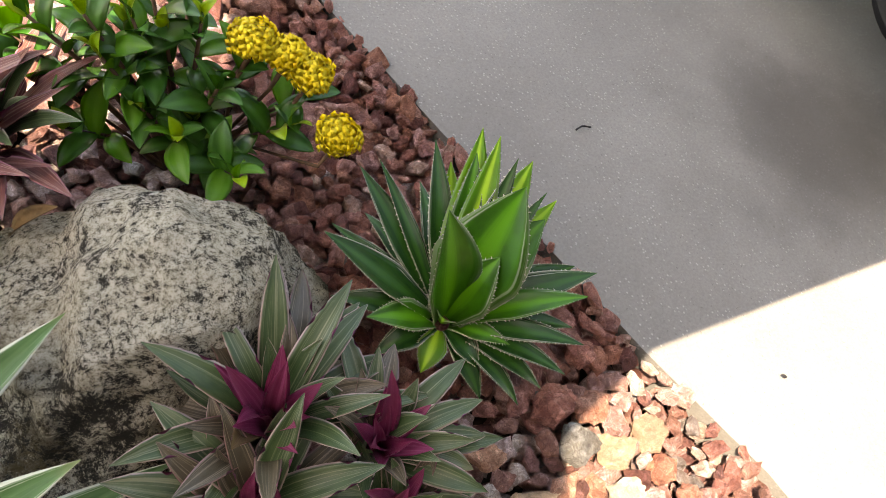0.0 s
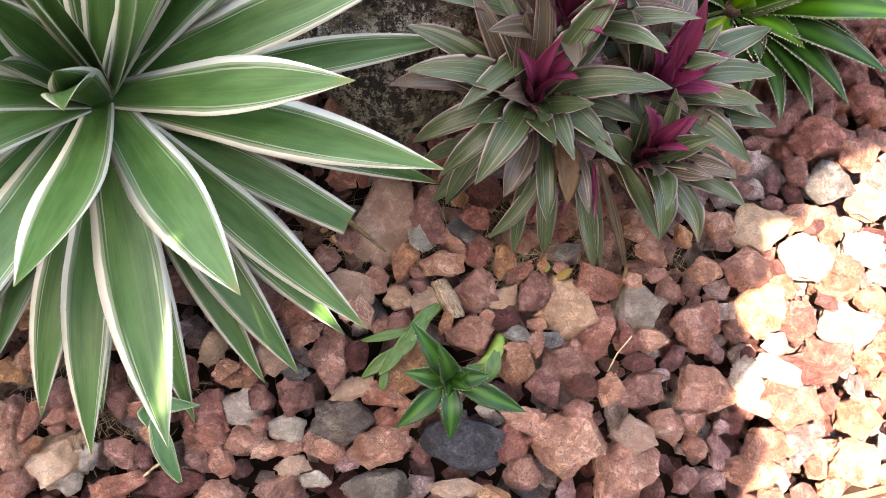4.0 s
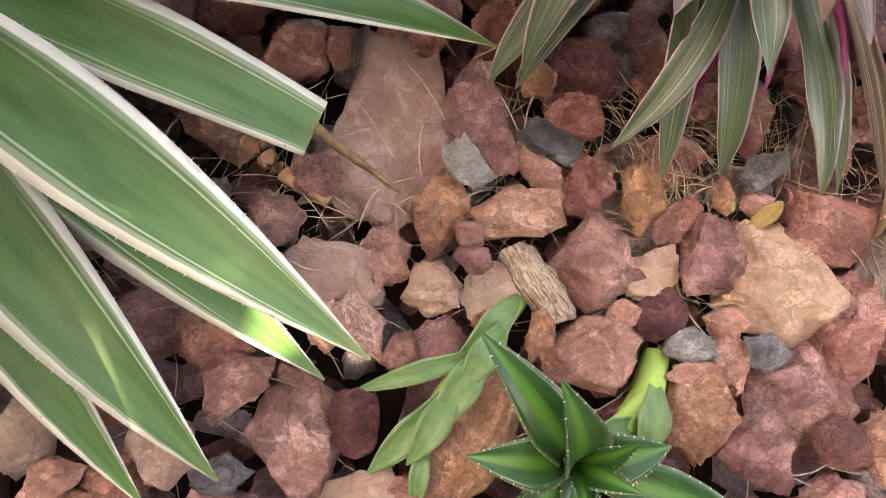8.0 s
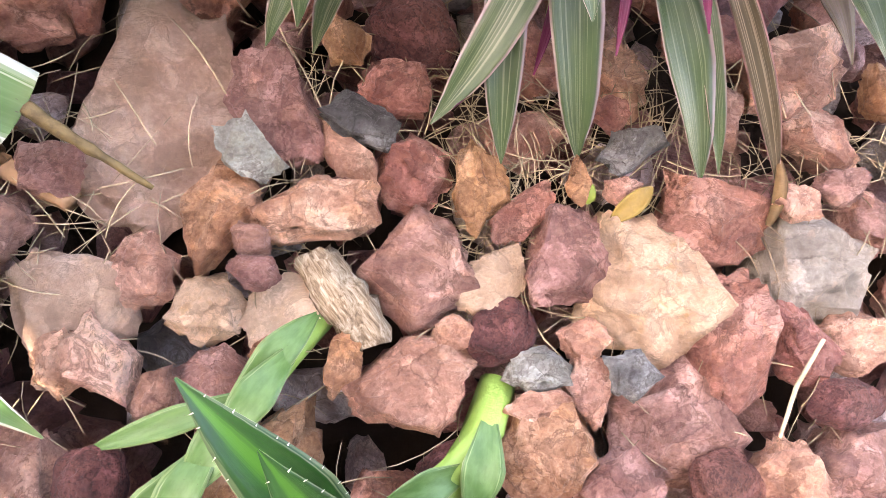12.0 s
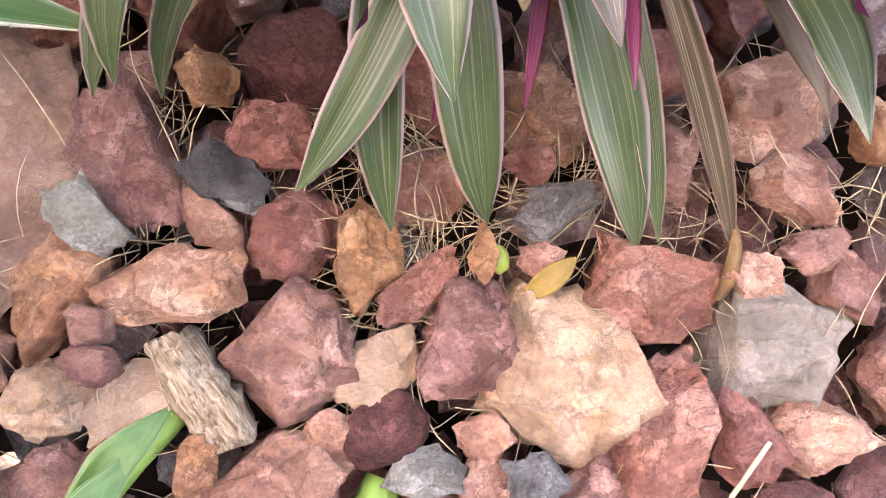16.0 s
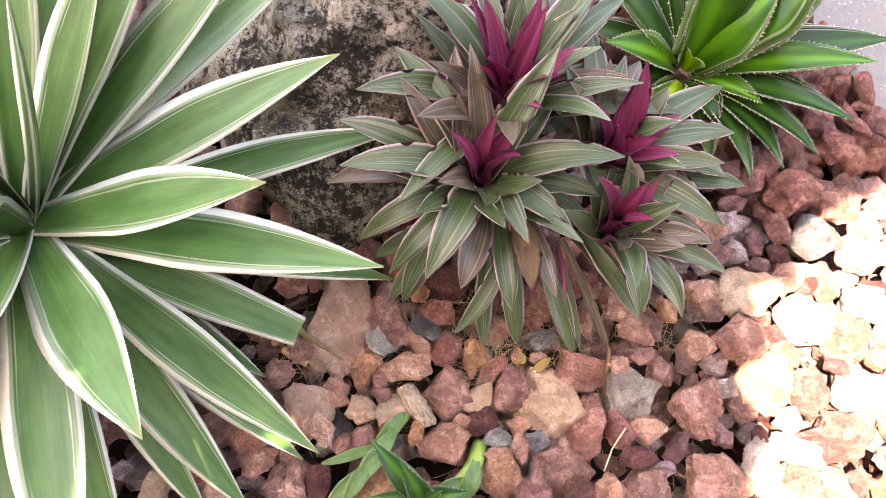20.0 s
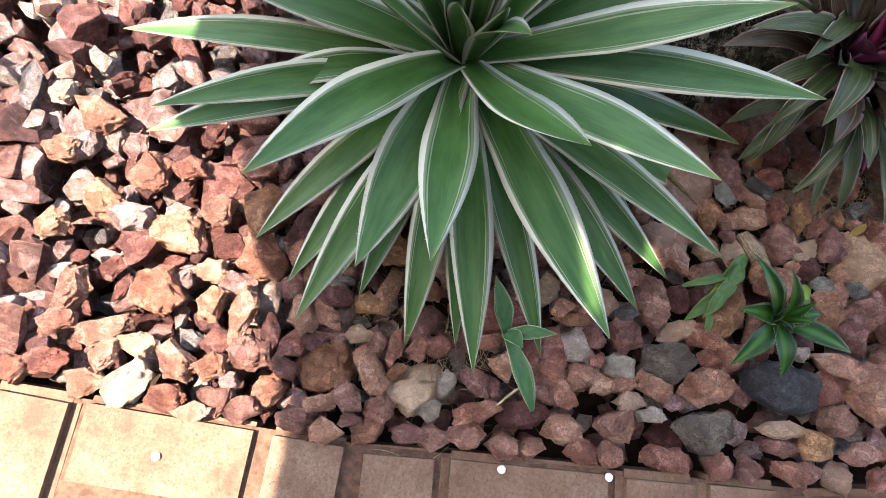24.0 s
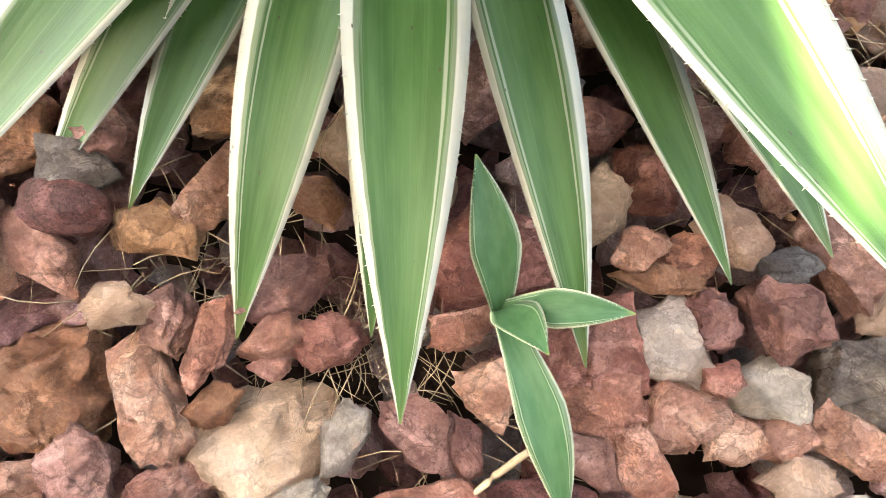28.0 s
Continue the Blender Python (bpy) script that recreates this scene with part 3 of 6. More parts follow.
def blade(name, base, tip, width, mats, profile="agave", arch=0.04, fold=0.25, thick=0.1, roll=0.0, nv=16, teeth=0, tooth=0.0, twist=0.0, seed=0, ripple=0.0, bend=0.0):
    """A thick leaf from base to tip: a closed shell, concave above. arch: how far its middle rises over the straight line.
    bend: sideways sweep. teeth: hooked points along each side, of the length tooth."""
    rng = random.Random(seed)
    base, tip = Vector(base), Vector(tip)
    line = tip - base
    up = Vector((0, 0, 1))
    side0 = line.cross(up)
    if side0.length < 1e-4:
        side0 = Vector((1, 0, 0))
    side0.normalize()
    lift = side0.cross(line).normalized()
    ctrl = (base + tip) / 2 + lift * arch * 2 + side0 * bend * 2
    prof = PROFILES[profile]
    nu = 6
    verts, uvs, faces, fm, edges = [], [], [], [], []
    for j in range(nv + 1):
        v = j / nv
        p = base * (1 - v) ** 2 + ctrl * 2 * v * (1 - v) + tip * v * v
        tan = ((ctrl - base) * (1 - v) + (tip - ctrl) * v).normalized()
        side = tan.cross(up)
        side = side.normalized() if side.length > 0.05 else side0
        if side.dot(side0) < 0:
            side = -side
        q = Matrix.Rotation(roll + twist * v, 3, tan)
        side = q @ side
        nrm = side.cross(tan).normalized()
        half = max(width * 0.5 * prof(v), 0.0004)
        if ripple:
            nrm_off = ripple * math.sin(v * 17 + seed) * half
        else:
            nrm_off = 0.0
        th = thick * half * (1.4 - v)
        for k in range(nu + 1):
            s = -1 + 2 * k / nu
            verts.append(p + side * (half * s) + nrm * (fold * half * s * s + nrm_off * s))
            uvs.append((k / nu, v))
        for k in range(1, nu):
            s = -1 + 2 * k / nu
            verts.append(p + side * (half * s * 0.97) + nrm * (fold * half * s * s + nrm_off * s - th * (1 - s * s) - 0.0002))
            uvs.append((k / nu, v))
        edges.append((p, side, nrm, tan, half))
    row = 2 * nu
    for j in range(nv):
        a, b2 = j * row, (j + 1) * row
        for k in range(nu):
            faces.append((a + k, a + k + 1, b2 + k + 1, b2 + k))
            fm.append(0)
        low = lambda o, k: o if k == 0 else (o + nu if k == nu else o + nu + k)  # noqa: E731
        for k in range(nu):
            faces.append((low(a, k + 1), low(a, k), low(b2, k), low(b2, k + 1)))
            fm.append(1 if len(mats) > 1 else 0)
    if teeth:
        slot = len(mats) - 1
        for sgn in (-1, 1):
            for i in range(teeth):
                v = 0.08 + 0.86 * (i + rng.uniform(0.2, 0.8)) / teeth
                j = min(int(v * nv), nv - 1)
                w = v * nv - j
                e0, e1 = edges[j], edges[j + 1]
                half = e0[4] * (1 - w) + e1[4] * w
                if half < 0.002:
                    continue
                p = e0[0].lerp(e1[0], w) + e0[1] * (sgn * half) + e0[2] * (fold * half)
                ln = tooth * rng.uniform(0.7, 1.2)
                back = rng.choice((-0.5, 0.6, 0.8)) * ln
                n0 = len(verts)
                for d in (-0.45, 0.45):
                    verts.append(p + e0[3] * (d * ln) - e0[1] * (sgn * 0.0008))
                    uvs.append((0.5 + 0.5 * sgn, v))
                verts.append(p + e0[2] * 0.25 * ln - e0[1] * (sgn * 0.0008))
                uvs.append((0.5 + 0.5 * sgn, v))
                verts.append(p + e0[1] * (sgn * ln) + e0[3] * back)
                uvs.append((0.5 + 0.5 * sgn, v))
                faces += [(n0, n0 + 1, n0 + 3), (n0 + 1, n0 + 2, n0 + 3), (n0 + 2, n0, n0 + 3)]
                fm += [slot] * 3
    return mesh_of(name, verts, faces, mats, uvs, fm)


def tube(bm, points, radii, sides=8):
    """A bent round bar through the points, closed at both ends."""
    rings = []
    pts = [Vector(p) for p in points]
    for i, p in enumerate(pts):
        t = (pts[min(i + 1, len(pts) - 1)] - pts[max(i - 1, 0)]).normalized()
        a = t.orthogonal().normalized()
        b2 = t.cross(a)
        rings.append([bm.verts.new(p + (a * math.cos(2 * math.pi * k / sides) + b2 * math.sin(2 * math.pi * k / sides)) * radii[i]) for k in range(sides)])
    for r0, r1 in zip(rings, rings[1:]):
        for k in range(sides):
            bm.faces.new((r0[k], r0[(k + 1) % sides], r1[(k + 1) % sides], r1[k]))
    bm.faces.new(rings[0][::-1])
    bm.faces.new(rings[-1])
    return bm


def broken_stone(seed, points, cuts, rough, edge=0.07):
    """An angular stone, 1 long, wide and high: the hull of random points, its edges chipped, its faces stepped along a bedding."""
    rng = random.Random(seed)
    bm = bmesh.new()
    for _ in range(points):
        d = Vector((rng.gauss(0, 1), rng.gauss(0, 1), rng.gauss(0, 1))).normalized()
        d = Vector([math.copysign(abs(c) ** 0.86, c) for c in d])
        bm.verts.new(d * rng.uniform(0.78, 1.0))
    out = bmesh.ops.convex_hull(bm, input=bm.verts)
    spare = {e for e in out["geom_interior"] + out["geom_unused"] if isinstance(e, bmesh.types.BMVert)}
    bmesh.ops.delete(bm, geom=list(spare), context="VERTS")
    if edge:
        bmesh.ops.bevel(bm, geom=bm.edges[:], offset=edge, segments=1, affect="EDGES", clamp_overlap=True)
    bmesh.ops.triangulate(bm, faces=bm.faces)
    if cuts:
        bmesh.ops.subdivide_edges(bm, edges=bm.edges[:], cuts=cuts, use_grid_fill=True)
        bmesh.ops.triangulate(bm, faces=bm.faces)
    off = Vector((rng.uniform(0, 50), rng.uniform(0, 50), rng.uniform(0, 50)))
    lay = Vector((rng.gauss(0, 1), rng.gauss(0, 1), rng.gauss(0, 0.6))).normalized()
    for v in bm.verts:
        c = v.co.copy()
        bed = noise.noise(c * 1.5 + off) * 2.2 + c.dot(lay) * 2.6
        fr = bed - math.floor(bed)
        stair = (min(1.0, max(0.0, (fr - 0.4) / 0.2)) - fr) if cuts else 0.0
        v.co += c.normalized() * (noise.noise(c * 1.8 + off) * rough * 1.5 - abs(noise.noise(c * 3.2 + off)) * rough * 1.6 + noise.noise(c * 7.0 + off) * rough * 0.36 + noise.noise(c * 15.0 + off) * rough * 0.1 + stair * rough * 0.55)
    lo = [min(v.co[k] for v in bm.verts) for k in range(3)]
    hi = [max(v.co[k] for v in bm.verts) for k in range(3)]
    for v in bm.verts:
        v.co = Vector([(v.co[k] - (lo[k] + hi[k]) / 2) / (hi[k] - lo[k]) for k in range(3)])
    return bm


def chipped_stone(seed, cuts, rough, edge=0.045):
    """A flattish angular stone, 1 long, wide and high: a many-cornered belt, a smaller tilted top, chipped edges and stepped faces."""
    rng = random.Random(seed)
    bm = bmesh.new()
    n = rng.choice((5, 5, 6, 6, 7))
    turn = rng.uniform(0, 6.28)
    tip = Vector((rng.uniform(-0.3, 0.3), rng.uniform(-0.3, 0.3)))
    for k in range(n):
        a = turn + (k + rng.uniform(-0.36, 0.36)) * 2 * math.pi / n
        c, d = math.cos(a), math.sin(a)
        r = rng.uniform(0.76, 1.0)
        bm.verts.new((c * r, d * r, rng.uniform(-0.35, 0.15)))
        t = r * rng.uniform(0.5, 0.95)
        bm.verts.new((c * t, d * t, 0.55 + c * t * tip.x + d * t * tip.y + rng.uniform(-0.07, 0.07)))
        bm.verts.new((c * 0.62, d * 0.62, -0.8))
    for _ in range(3):
        bm.verts.new((rng.uniform(-0.3, 0.3), rng.uniform(-0.3, 0.3), rng.uniform(0.62, 0.8)))
    out = bmesh.ops.convex_hull(bm, input=bm.verts)
    spare = {e for e in out["geom_interior"] + out["geom_unused"] if isinstance(e, bmesh.types.BMVert)}
    bmesh.ops.delete(bm, geom=list(spare), context="VERTS")
    bmesh.ops.bevel(bm, geom=bm.edges[:], offset=edge, segments=1, affect="EDGES", clamp_overlap=True)
    bmesh.ops.triangulate(bm, faces=bm.faces)
    if cuts:
        bmesh.ops.subdivide_edges(bm, edges=bm.edges[:], cuts=cuts, use_grid_fill=True)
        bmesh.ops.triangulate(bm, faces=bm.faces)
    off = Vector((rng.uniform(0, 50), rng.uniform(0, 50), rng.uniform(0, 50)))
    lay = Vector((rng.gauss(0, 1), rng.gauss(0, 1), rng.gauss(0, 1.2))).normalized()
    for v in bm.verts:
        c = v.co.copy()
        bed = noise.noise(c * 1.3 + off) * 1.6 + c.dot(lay) * 3.2
        fr = bed - math.floor(bed)
        stair = min(1.0, max(0.0, (fr - 0.42) / 0.16)) - fr
        chip = max(0.0, noise.noise(c * 2.4 + off) - 0.12)
        v.co += c.normalized() * (noise.noise(c * 1.6 + off) * rough * 1.1 - chip * rough * 1.6 - abs(noise.noise(c * 4.3 + off)) * rough * 0.7 + noise.noise(c * 9.0 + off) * rough * 0.42 + noise.noise(c * 19.0 + off) * rough * 0.2 + stair * rough * 0.95)
    lo = [min(v.co[k] for v in bm.verts) for k in range(3)]
    hi = [max(v.co[k] for v in bm.verts) for k in range(3)]
    for v in bm.verts:
        v.co = Vector([(v.co[k] - (lo[k] + hi[k]) / 2) / (hi[k] - lo[k]) for k in range(3)])
    return bm


FINE_MESH = [from_bm("lava_rock", chipped_stone(100 + i, 4, 0.15, 0.012), ROCK["red"], sharp=15) for i in range(24)]


def rounded_stone(seed):
    """A lump of bubbly lava, 1 long, wide and high."""
    bm = bmesh.new()
    bmesh.ops.create_icosphere(bm, subdivisions=5, radius=0.5)
    off = Vector((seed * 7.1, seed * 3.7, seed * 1.9))
    for v in bm.verts:
        c = v.co.copy()
        pit = max(0.0, noise.noise(c * 26 + off) - 0.18)
        v.co += c.normalized() * (0.1 * noise.noise(c * 2.6 + off) + 0.045 * noise.noise(c * 6 + off) - 0.07 * pit + 0.012 * noise.noise(c * 40 + off))
        v.co.z = max(v.co.z, -0.4)
    return from_bm("lava_rock", bm, ROCK["black"])


ROUND_MESH = [rounded_stone(k + 1) for k in range(4)]


def loose_shapes(seed, count, edge):
    out = []
    for i in range(count):
        bm = chipped_stone(seed + i, 1, 0.16, 0.01) if edge else broken_stone(seed + i, 12 + i % 4 * 3, 0, 0.14, edge)
        bm.verts.ensure_lookup_table()
        out.append((np.array([v.co[:] for v in bm.verts]), np.array([[v.index for v in fc.verts] for fc in bm.faces])))
        bm.free()
    return out


COARSE, PLAIN = loose_shapes(300, 24, 0.13), loose_shapes(400, 16, 0.0)


# ---- setting ----
BED_EDGE = [(0.298, 1.0), (0.471, 0.65), (0.648, 0.303), (0.771, 0.091), (0.86, -0.13)]


def kerb_y(x):
    """The line where the rocks meet the brick edging."""
    return -0.257 + 0.28 * max(0.0, x - 0.05) ** 1.7 + 0.06 * max(0.0, -x - 0.42)


def bed_right(y):
    """The bed's border along the driveway."""
    pts = BED_EDGE[::-1]
    if y <= pts[0][1]:
        return pts[0][0]
    for (x0, y0), (x1, y1) in zip(pts, pts[1:]):
        if y <= y1:
            return x0 + (x1 - x0) * (y - y0) / (y1 - y0)
    return 0.298 - 0.5 * (y - 1.0)


def prism(outline, top, bottom):
    bm = bmesh.new()
    up = [bm.verts.new((x, y, top)) for x, y in outline]
    low = [bm.verts.new((x, y, bottom)) for x, y in outline]
    bm.faces.new(up)
    bm.faces.new(low[::-1])
    for i in range(len(up)):
        j = (i + 1) % len(up)
        bm.faces.new((up[j], up[i], low[i], low[j]))
    bmesh.ops.recalc_face_normals(bm, faces=bm.faces)
    return bm


bm = bmesh.new()
bmesh.ops.create_grid(bm, x_segments=40, y_segments=40, size=1.5)
for v in bm.verts:
    v.co.z = -0.105 + 0.006 * noise.noise(v.co * 6)
lim = [v for v in bm.verts if max(abs(v.co.x), abs(v.co.y)) > 1.49]
for v in lim:
    v.co.x *= 200
    v.co.y *= 200
    v.co.z = -0.11
ground = tagged(new("ground", from_bm("ground", bm, SOIL)), "dark soil under the red rock mulch", "soil", kind="structure")

bm = prism([(0.86, -0.17)] + [p for p in BED_EDGE[::-1]] + [(-0.2, 2.0), (-2.2, 6.0), (9.0, 6.0), (9.0, -4.0), (0.98, -4.0)], -0.012, -0.09)
driveway = tagged(new("driveway", from_bm("driveway", bm, CONCRETE, sharp=50)), "pale grey broom-finished concrete driveway with fine aggregate", "driveway", kind="structure")

# Unseen plate added to shade the plants; the sun falls past both sides.
SHADE = [(-0.53, -0.6), (-0.50, -0.27), (-0.55, -0.09), (-0.63, 0.1), (-0.62, 0.27), (-0.52, 0.42), (-0.4, 0.52), (-0.28, 0.61), (-0.12, 0.69), (0.02, 0.74), (0.1, 0.9), (0.15, 1.4), (0.2, 1.8), (2.3, 1.8), (2.3, 0.53), (1.135, 0.369), (0.648, 0.303), (0.5, 0.235), (0.44, 0.2), (0.43, 0.14), (0.37, 0.13), (0.385, 0.07), (0.34, 0.03), (0.37, -0.03), (0.335, -0.08), (0.385, -0.13), (0.35, -0.2), (0.36, -0.6)]
# Holes in the added plate, placed to drop sun spots on leaves and rocks.
GAPS = [[(-0.135, -0.01), (-0.11, -0.006), (-0.1, -0.03), (-0.125, -0.045), (-0.14, -0.035)], [(-0.147, -0.142), (-0.172, -0.109), (-0.184, -0.059), (-0.189, -0.024), (-0.172, -0.007), (-0.153, -0.063), (-0.145, -0.097), (-0.141, -0.142)], [(-0.133, 0.045), (-0.147, 0.025), (-0.112, 0.006), (-0.108, 0.016)], [(-0.105, 0.003), (-0.082, 0.001), (-0.072, -0.006), (-0.1, -0.006)]]
PLATE_Z = 3.0
slide = Vector((SUN_DIR.x, SUN_DIR.y)) * (PLATE_Z / SUN_DIR.z)
cu = bpy.data.curves.new("shade_plate", "CURVE")
cu.dimensions, cu.fill_mode, cu.extrude = "2D", "BOTH", 0.02
for loop in [SHADE] + GAPS:
    sp = cu.splines.new("POLY")
    sp.points.add(len(loop) - 1)
    for p, (x, y) in zip(sp.points, loop):
        p.co = (x + slide.x, y + slide.y, 0, 1)
    sp.use_cyclic_u = True
cu.materials.append(STUCCO)
roof = new("shade_plate", cu)
roof.location.z = PLATE_Z
tagged(roof, "unseen pale plate added above the bed to cast shade", "roof", kind="structure")

# Unseen wall added behind the camera to keep sky light off that side.
bm = bmesh.new()
bmesh.ops.create_cube(bm, size=1.0)
bmesh.ops.scale(bm, vec=(9.0, 0.2, 3.6), verts=bm.verts)
bmesh.ops.translate(bm, vec=(0.0, -1.1, 1.7), verts=bm.verts)
bmesh.ops.bevel(bm, geom=bm.edges[:], offset=0.01, segments=1, affect="EDGES")
tagged(new("sky_block_wall", from_bm("sky_block_wall", bm, plain("block_wall_render", (0.42, 0.38, 0.32), 0.85, 0.12, 5.0))), "unseen plain beige wall added to block sky light", "wall", kind="structure")

# Brick edging, one clay paver beside the other.
edging = thing("brick_edging", (0, -0.3, 0), "row of rounded terracotta clay pavers edging the rock bed", "edging", kind="structure")


def paver_mesh(seed):
    """A clay paver, 0.185 by 0.088 m, with rounded, slightly chipped edges."""
    bm = bmesh.new()
    bmesh.ops.create_cube(bm, size=1.0)
    bmesh.ops.scale(bm, vec=(0.187, 0.0925, 0.06), verts=bm.verts)
    bmesh.ops.bevel(bm, geom=bm.edges[:], offset=0.009, segments=4, affect="EDGES")
    for v in bm.verts:
        v.co += Vector((noise.noise(v.co * 45 + Vector((seed, 0, 0))), noise.noise(v.co * 45 + Vector((0, seed, 0))), noise.noise(v.co * 45 + Vector((0, 0, seed))) * 0.5)) * 0.0018
    return from_bm("brick", bm, BRICK, smooth=True, sharp=60)


PAVERS = [paver_mesh(k * 7.3) for k in range(5)]
rngb = random.Random(5)


def paver(x, off, across):
    """One paver whose middle lies x along the border and off behind its line; across: laid at right angles to it."""
    a = math.atan((kerb_y(x + 0.01) - kerb_y(x - 0.01)) / 0.02) + rngb.uniform(-0.012, 0.012)
    ob = put("brick", rngb.choice(PAVERS), edging)
    ob.matrix_parent_inverse = Matrix.Translation((0, 0.3, 0))
    ob.location = (x + math.sin(a) * off, kerb_y(x) - math.cos(a) * off + rngb.uniform(-0.0025, 0.0025), -0.032 + rngb.uniform(-0.002, 0.002))
    ob.rotation_euler = (rngb.uniform(-0.012, 0.012), rngb.uniform(-0.012, 0.012), a + (math.pi / 2 if across else 0))


# Two headers, then a pair of stretchers one behind the other, and so on along the border.
for unit in range(-5, 4):
    x0 = -0.344 + unit * 0.375
    for off in (0.045, 0.14):
        if -1.6 < x0 + 0.094 < 0.76:
            paver(x0 + 0.094, off, False)
    for k in (0, 1):
        if -1.6 < x0 + 0.236 + k * 0.0935 < 0.76:
            paver(x0 + 0.236 + k * 0.0935, 0.094, True)
bm = bmesh.new()
for k in range(60):
    x0, x1 = -1.6 + k * 0.04, -1.6 + (k + 1) * 0.04
    f = [bm.verts.new((xx, kerb_y(xx) - oo, -0.011)) for xx, oo in ((x0, 0.004), (x0, 0.19), (x1, 0.19), (x1, 0.004))]
    bm.faces.new(f)
    g = [bm.verts.new((xx, kerb_y(xx) - oo, zz)) for xx, oo, zz in ((x0, 0.004, -0.011), (x1, 0.004, -0.011), (x1, 0.004, -0.1), (x0, 0.004, -0.1))]
    bm.faces.new(g)
bmesh.ops.remove_doubles(bm, verts=bm.verts, dist=0.0005)
bedding = part("bedding_sand", bm, plain("joint_sand", (0.13, 0.075, 0.05), 0.9, 0.4, 120.0), edging)
bedding.matrix_parent_inverse = Matrix.Translation((0, 0.3, 0))
SPOT = plain("white_lime_spot", (0.75, 0.73, 0.68), 0.8, 0.1, 90.0)
for sx, sy in ((-0.632, -0.291), (-0.281, -0.271), (-0.165, -0.268)):
    bm = bmesh.new()
    bmesh.ops.create_cone(bm, cap_ends=True, segments=20, radius1=0.0046, radius2=0.0038, depth=0.0012)
    for v in bm.verts:
        v.co += Vector((noise.noise(v.co * 300 + Vector((sx * 40, 0, 0))), noise.noise(v.co * 300 + Vector((0, sy * 40, 0))), 0)) * 0.0006 + Vector((sx, sy, -0.0002))
    part("lime_spot", bm, SPOT, edging, "round white lime spot").matrix_parent_inverse = Matrix.Translation((0, 0.3, 0))


# ---- boulder ----
def build_boulder():
    bm = bmesh.new()
    bmesh.ops.create_icosphere(bm, subdivisions=6, radius=1.0)
    cuts = [((0.1, -0.85, 0.5), 0.72), ((0.9, 0.1, 0.35), 0.8), ((-0.2, 0.1, 1.0), 0.86), ((0.6, -0.6, 0.4), 0.78), ((-0.7, -0.4, 0.5), 0.85), ((0.3, 0.9, 0.3), 0.85)]
    for v in bm.verts:
        for n, d in cuts:
            n = Vector(n).normalized()
            k = v.co.dot(n) - d
            if k > 0:
                v.co -= n * k * 0.8
        c = v.co.copy()
        nn = c.normalized()
        v.co += nn * (0.13 * noise.noise(c * 1.4 + Vector((3.1, 0.4, 7))) + 0.075 * noise.noise(c * 3.1) - 0.05 * abs(noise.noise(c * 5.5)) + 0.035 * noise.noise(c * 9) + 0.018 * noise.noise(c * 22) + 0.008 * noise.noise(c * 45))
        v.co = Vector((v.co.x * 0.235, v.co.y * 0.185, v.co.z * 0.19))
        v.co.z += 0.035 * math.exp(-((v.co.x - 0.03) ** 2 + (v.co.y - 0.06) ** 2) / 0.0055) * max(0.0, v.co.z) / 0.15
        # A level shelf beside the rounded hump, and a notch between them.
        if v.co.x < -0.045 and v.co.z > 0.05:
            w = min(1, (-0.045 - v.co.x) / 0.03)
            v.co.z += w * (-0.042 + 0.1 * max(0.0, -0.1 - v.co.x)) * min(1, (v.co.z - 0.05) / 0.06)
        # The foot spreads towards the rocks in front.
        if v.co.y < 0:
            v.co.y *= 1 + 0.34 * math.exp(-((v.co.x + 0.06) / 0.09) ** 2) * min(1.0, max(0.0, (0.12 - v.co.z) / 0.1))
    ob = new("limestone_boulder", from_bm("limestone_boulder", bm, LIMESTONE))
    ob.location = (-0.035, 0.41, 0.02)
    return tagged(ob, "rough white limestone boulder blotched with black algae", "boulder")


build_boulder()


# ---- the large variegated agave ----
agave = thing("variegated_agave", (-0.37, 0.165, 0.0), "large agave with grey-green leaves edged in creamy white", "agave")
HEART = Vector((-0.37, 0.165, 0.055))


def agave_leaf(x, y, z, width=0.062, arch=0.03, roll=0.0, profile="agave", fold=0.22, bend=0.0):
    n = len(agave.children)
    tip = Vector((x, y, z))
    flat = Vector((x - HEART.x, y - HEART.y, 0))
    flat = flat.normalized() * min(0.014, flat.length * 0.3)
    base = HEART + flat + Vector((0, 0, 0.02 if z > 0.15 else -0.02))
    me = blade("leaf", base, tip, width * (0.85 if z > 0.1 else 0.7), [AGAVE_TOP], profile, arch * 0.6, fold, 0.16, roll, 22, 40, 0.001, 0.0, n, bend=bend)
    ob = put("leaf", me, agave)
    ob.matrix_parent_inverse = Matrix.Translation((0.37, -0.165, 0.0))
    return ob


bm = bmesh.new()
tube(bm, [(-0.37, 0.165, -0.02), (-0.37, 0.165, 0.05), (-0.37, 0.166, 0.085)], [0.032, 0.026, 0.008], 14)
part("stem", bm, PALE_STEM, agave).matrix_parent_inverse = Matrix.Translation((0.37, -0.165, 0.0))
agave_leaf(-0.345, 0.135, 0.2, 0.05, 0.0)
agave_leaf(-0.39, 0.14, 0.19, 0.05, 0.0)
agave_leaf(-0.36, 0.2, 0.22, 0.05, 0.0)
agave_leaf(-0.405, 0.185, 0.21, 0.05, 0.0)
agave_leaf(-0.086, -0.039, 0.09, 0.066, 0.03)
agave_leaf(-0.108, -0.048, 0.012, 0.06, 0.035)
agave_leaf(-0.150, -0.091, 0.03, 0.066, 0.04)
agave_leaf(-0.185, -0.105, 0.012, 0.052, 0.035)
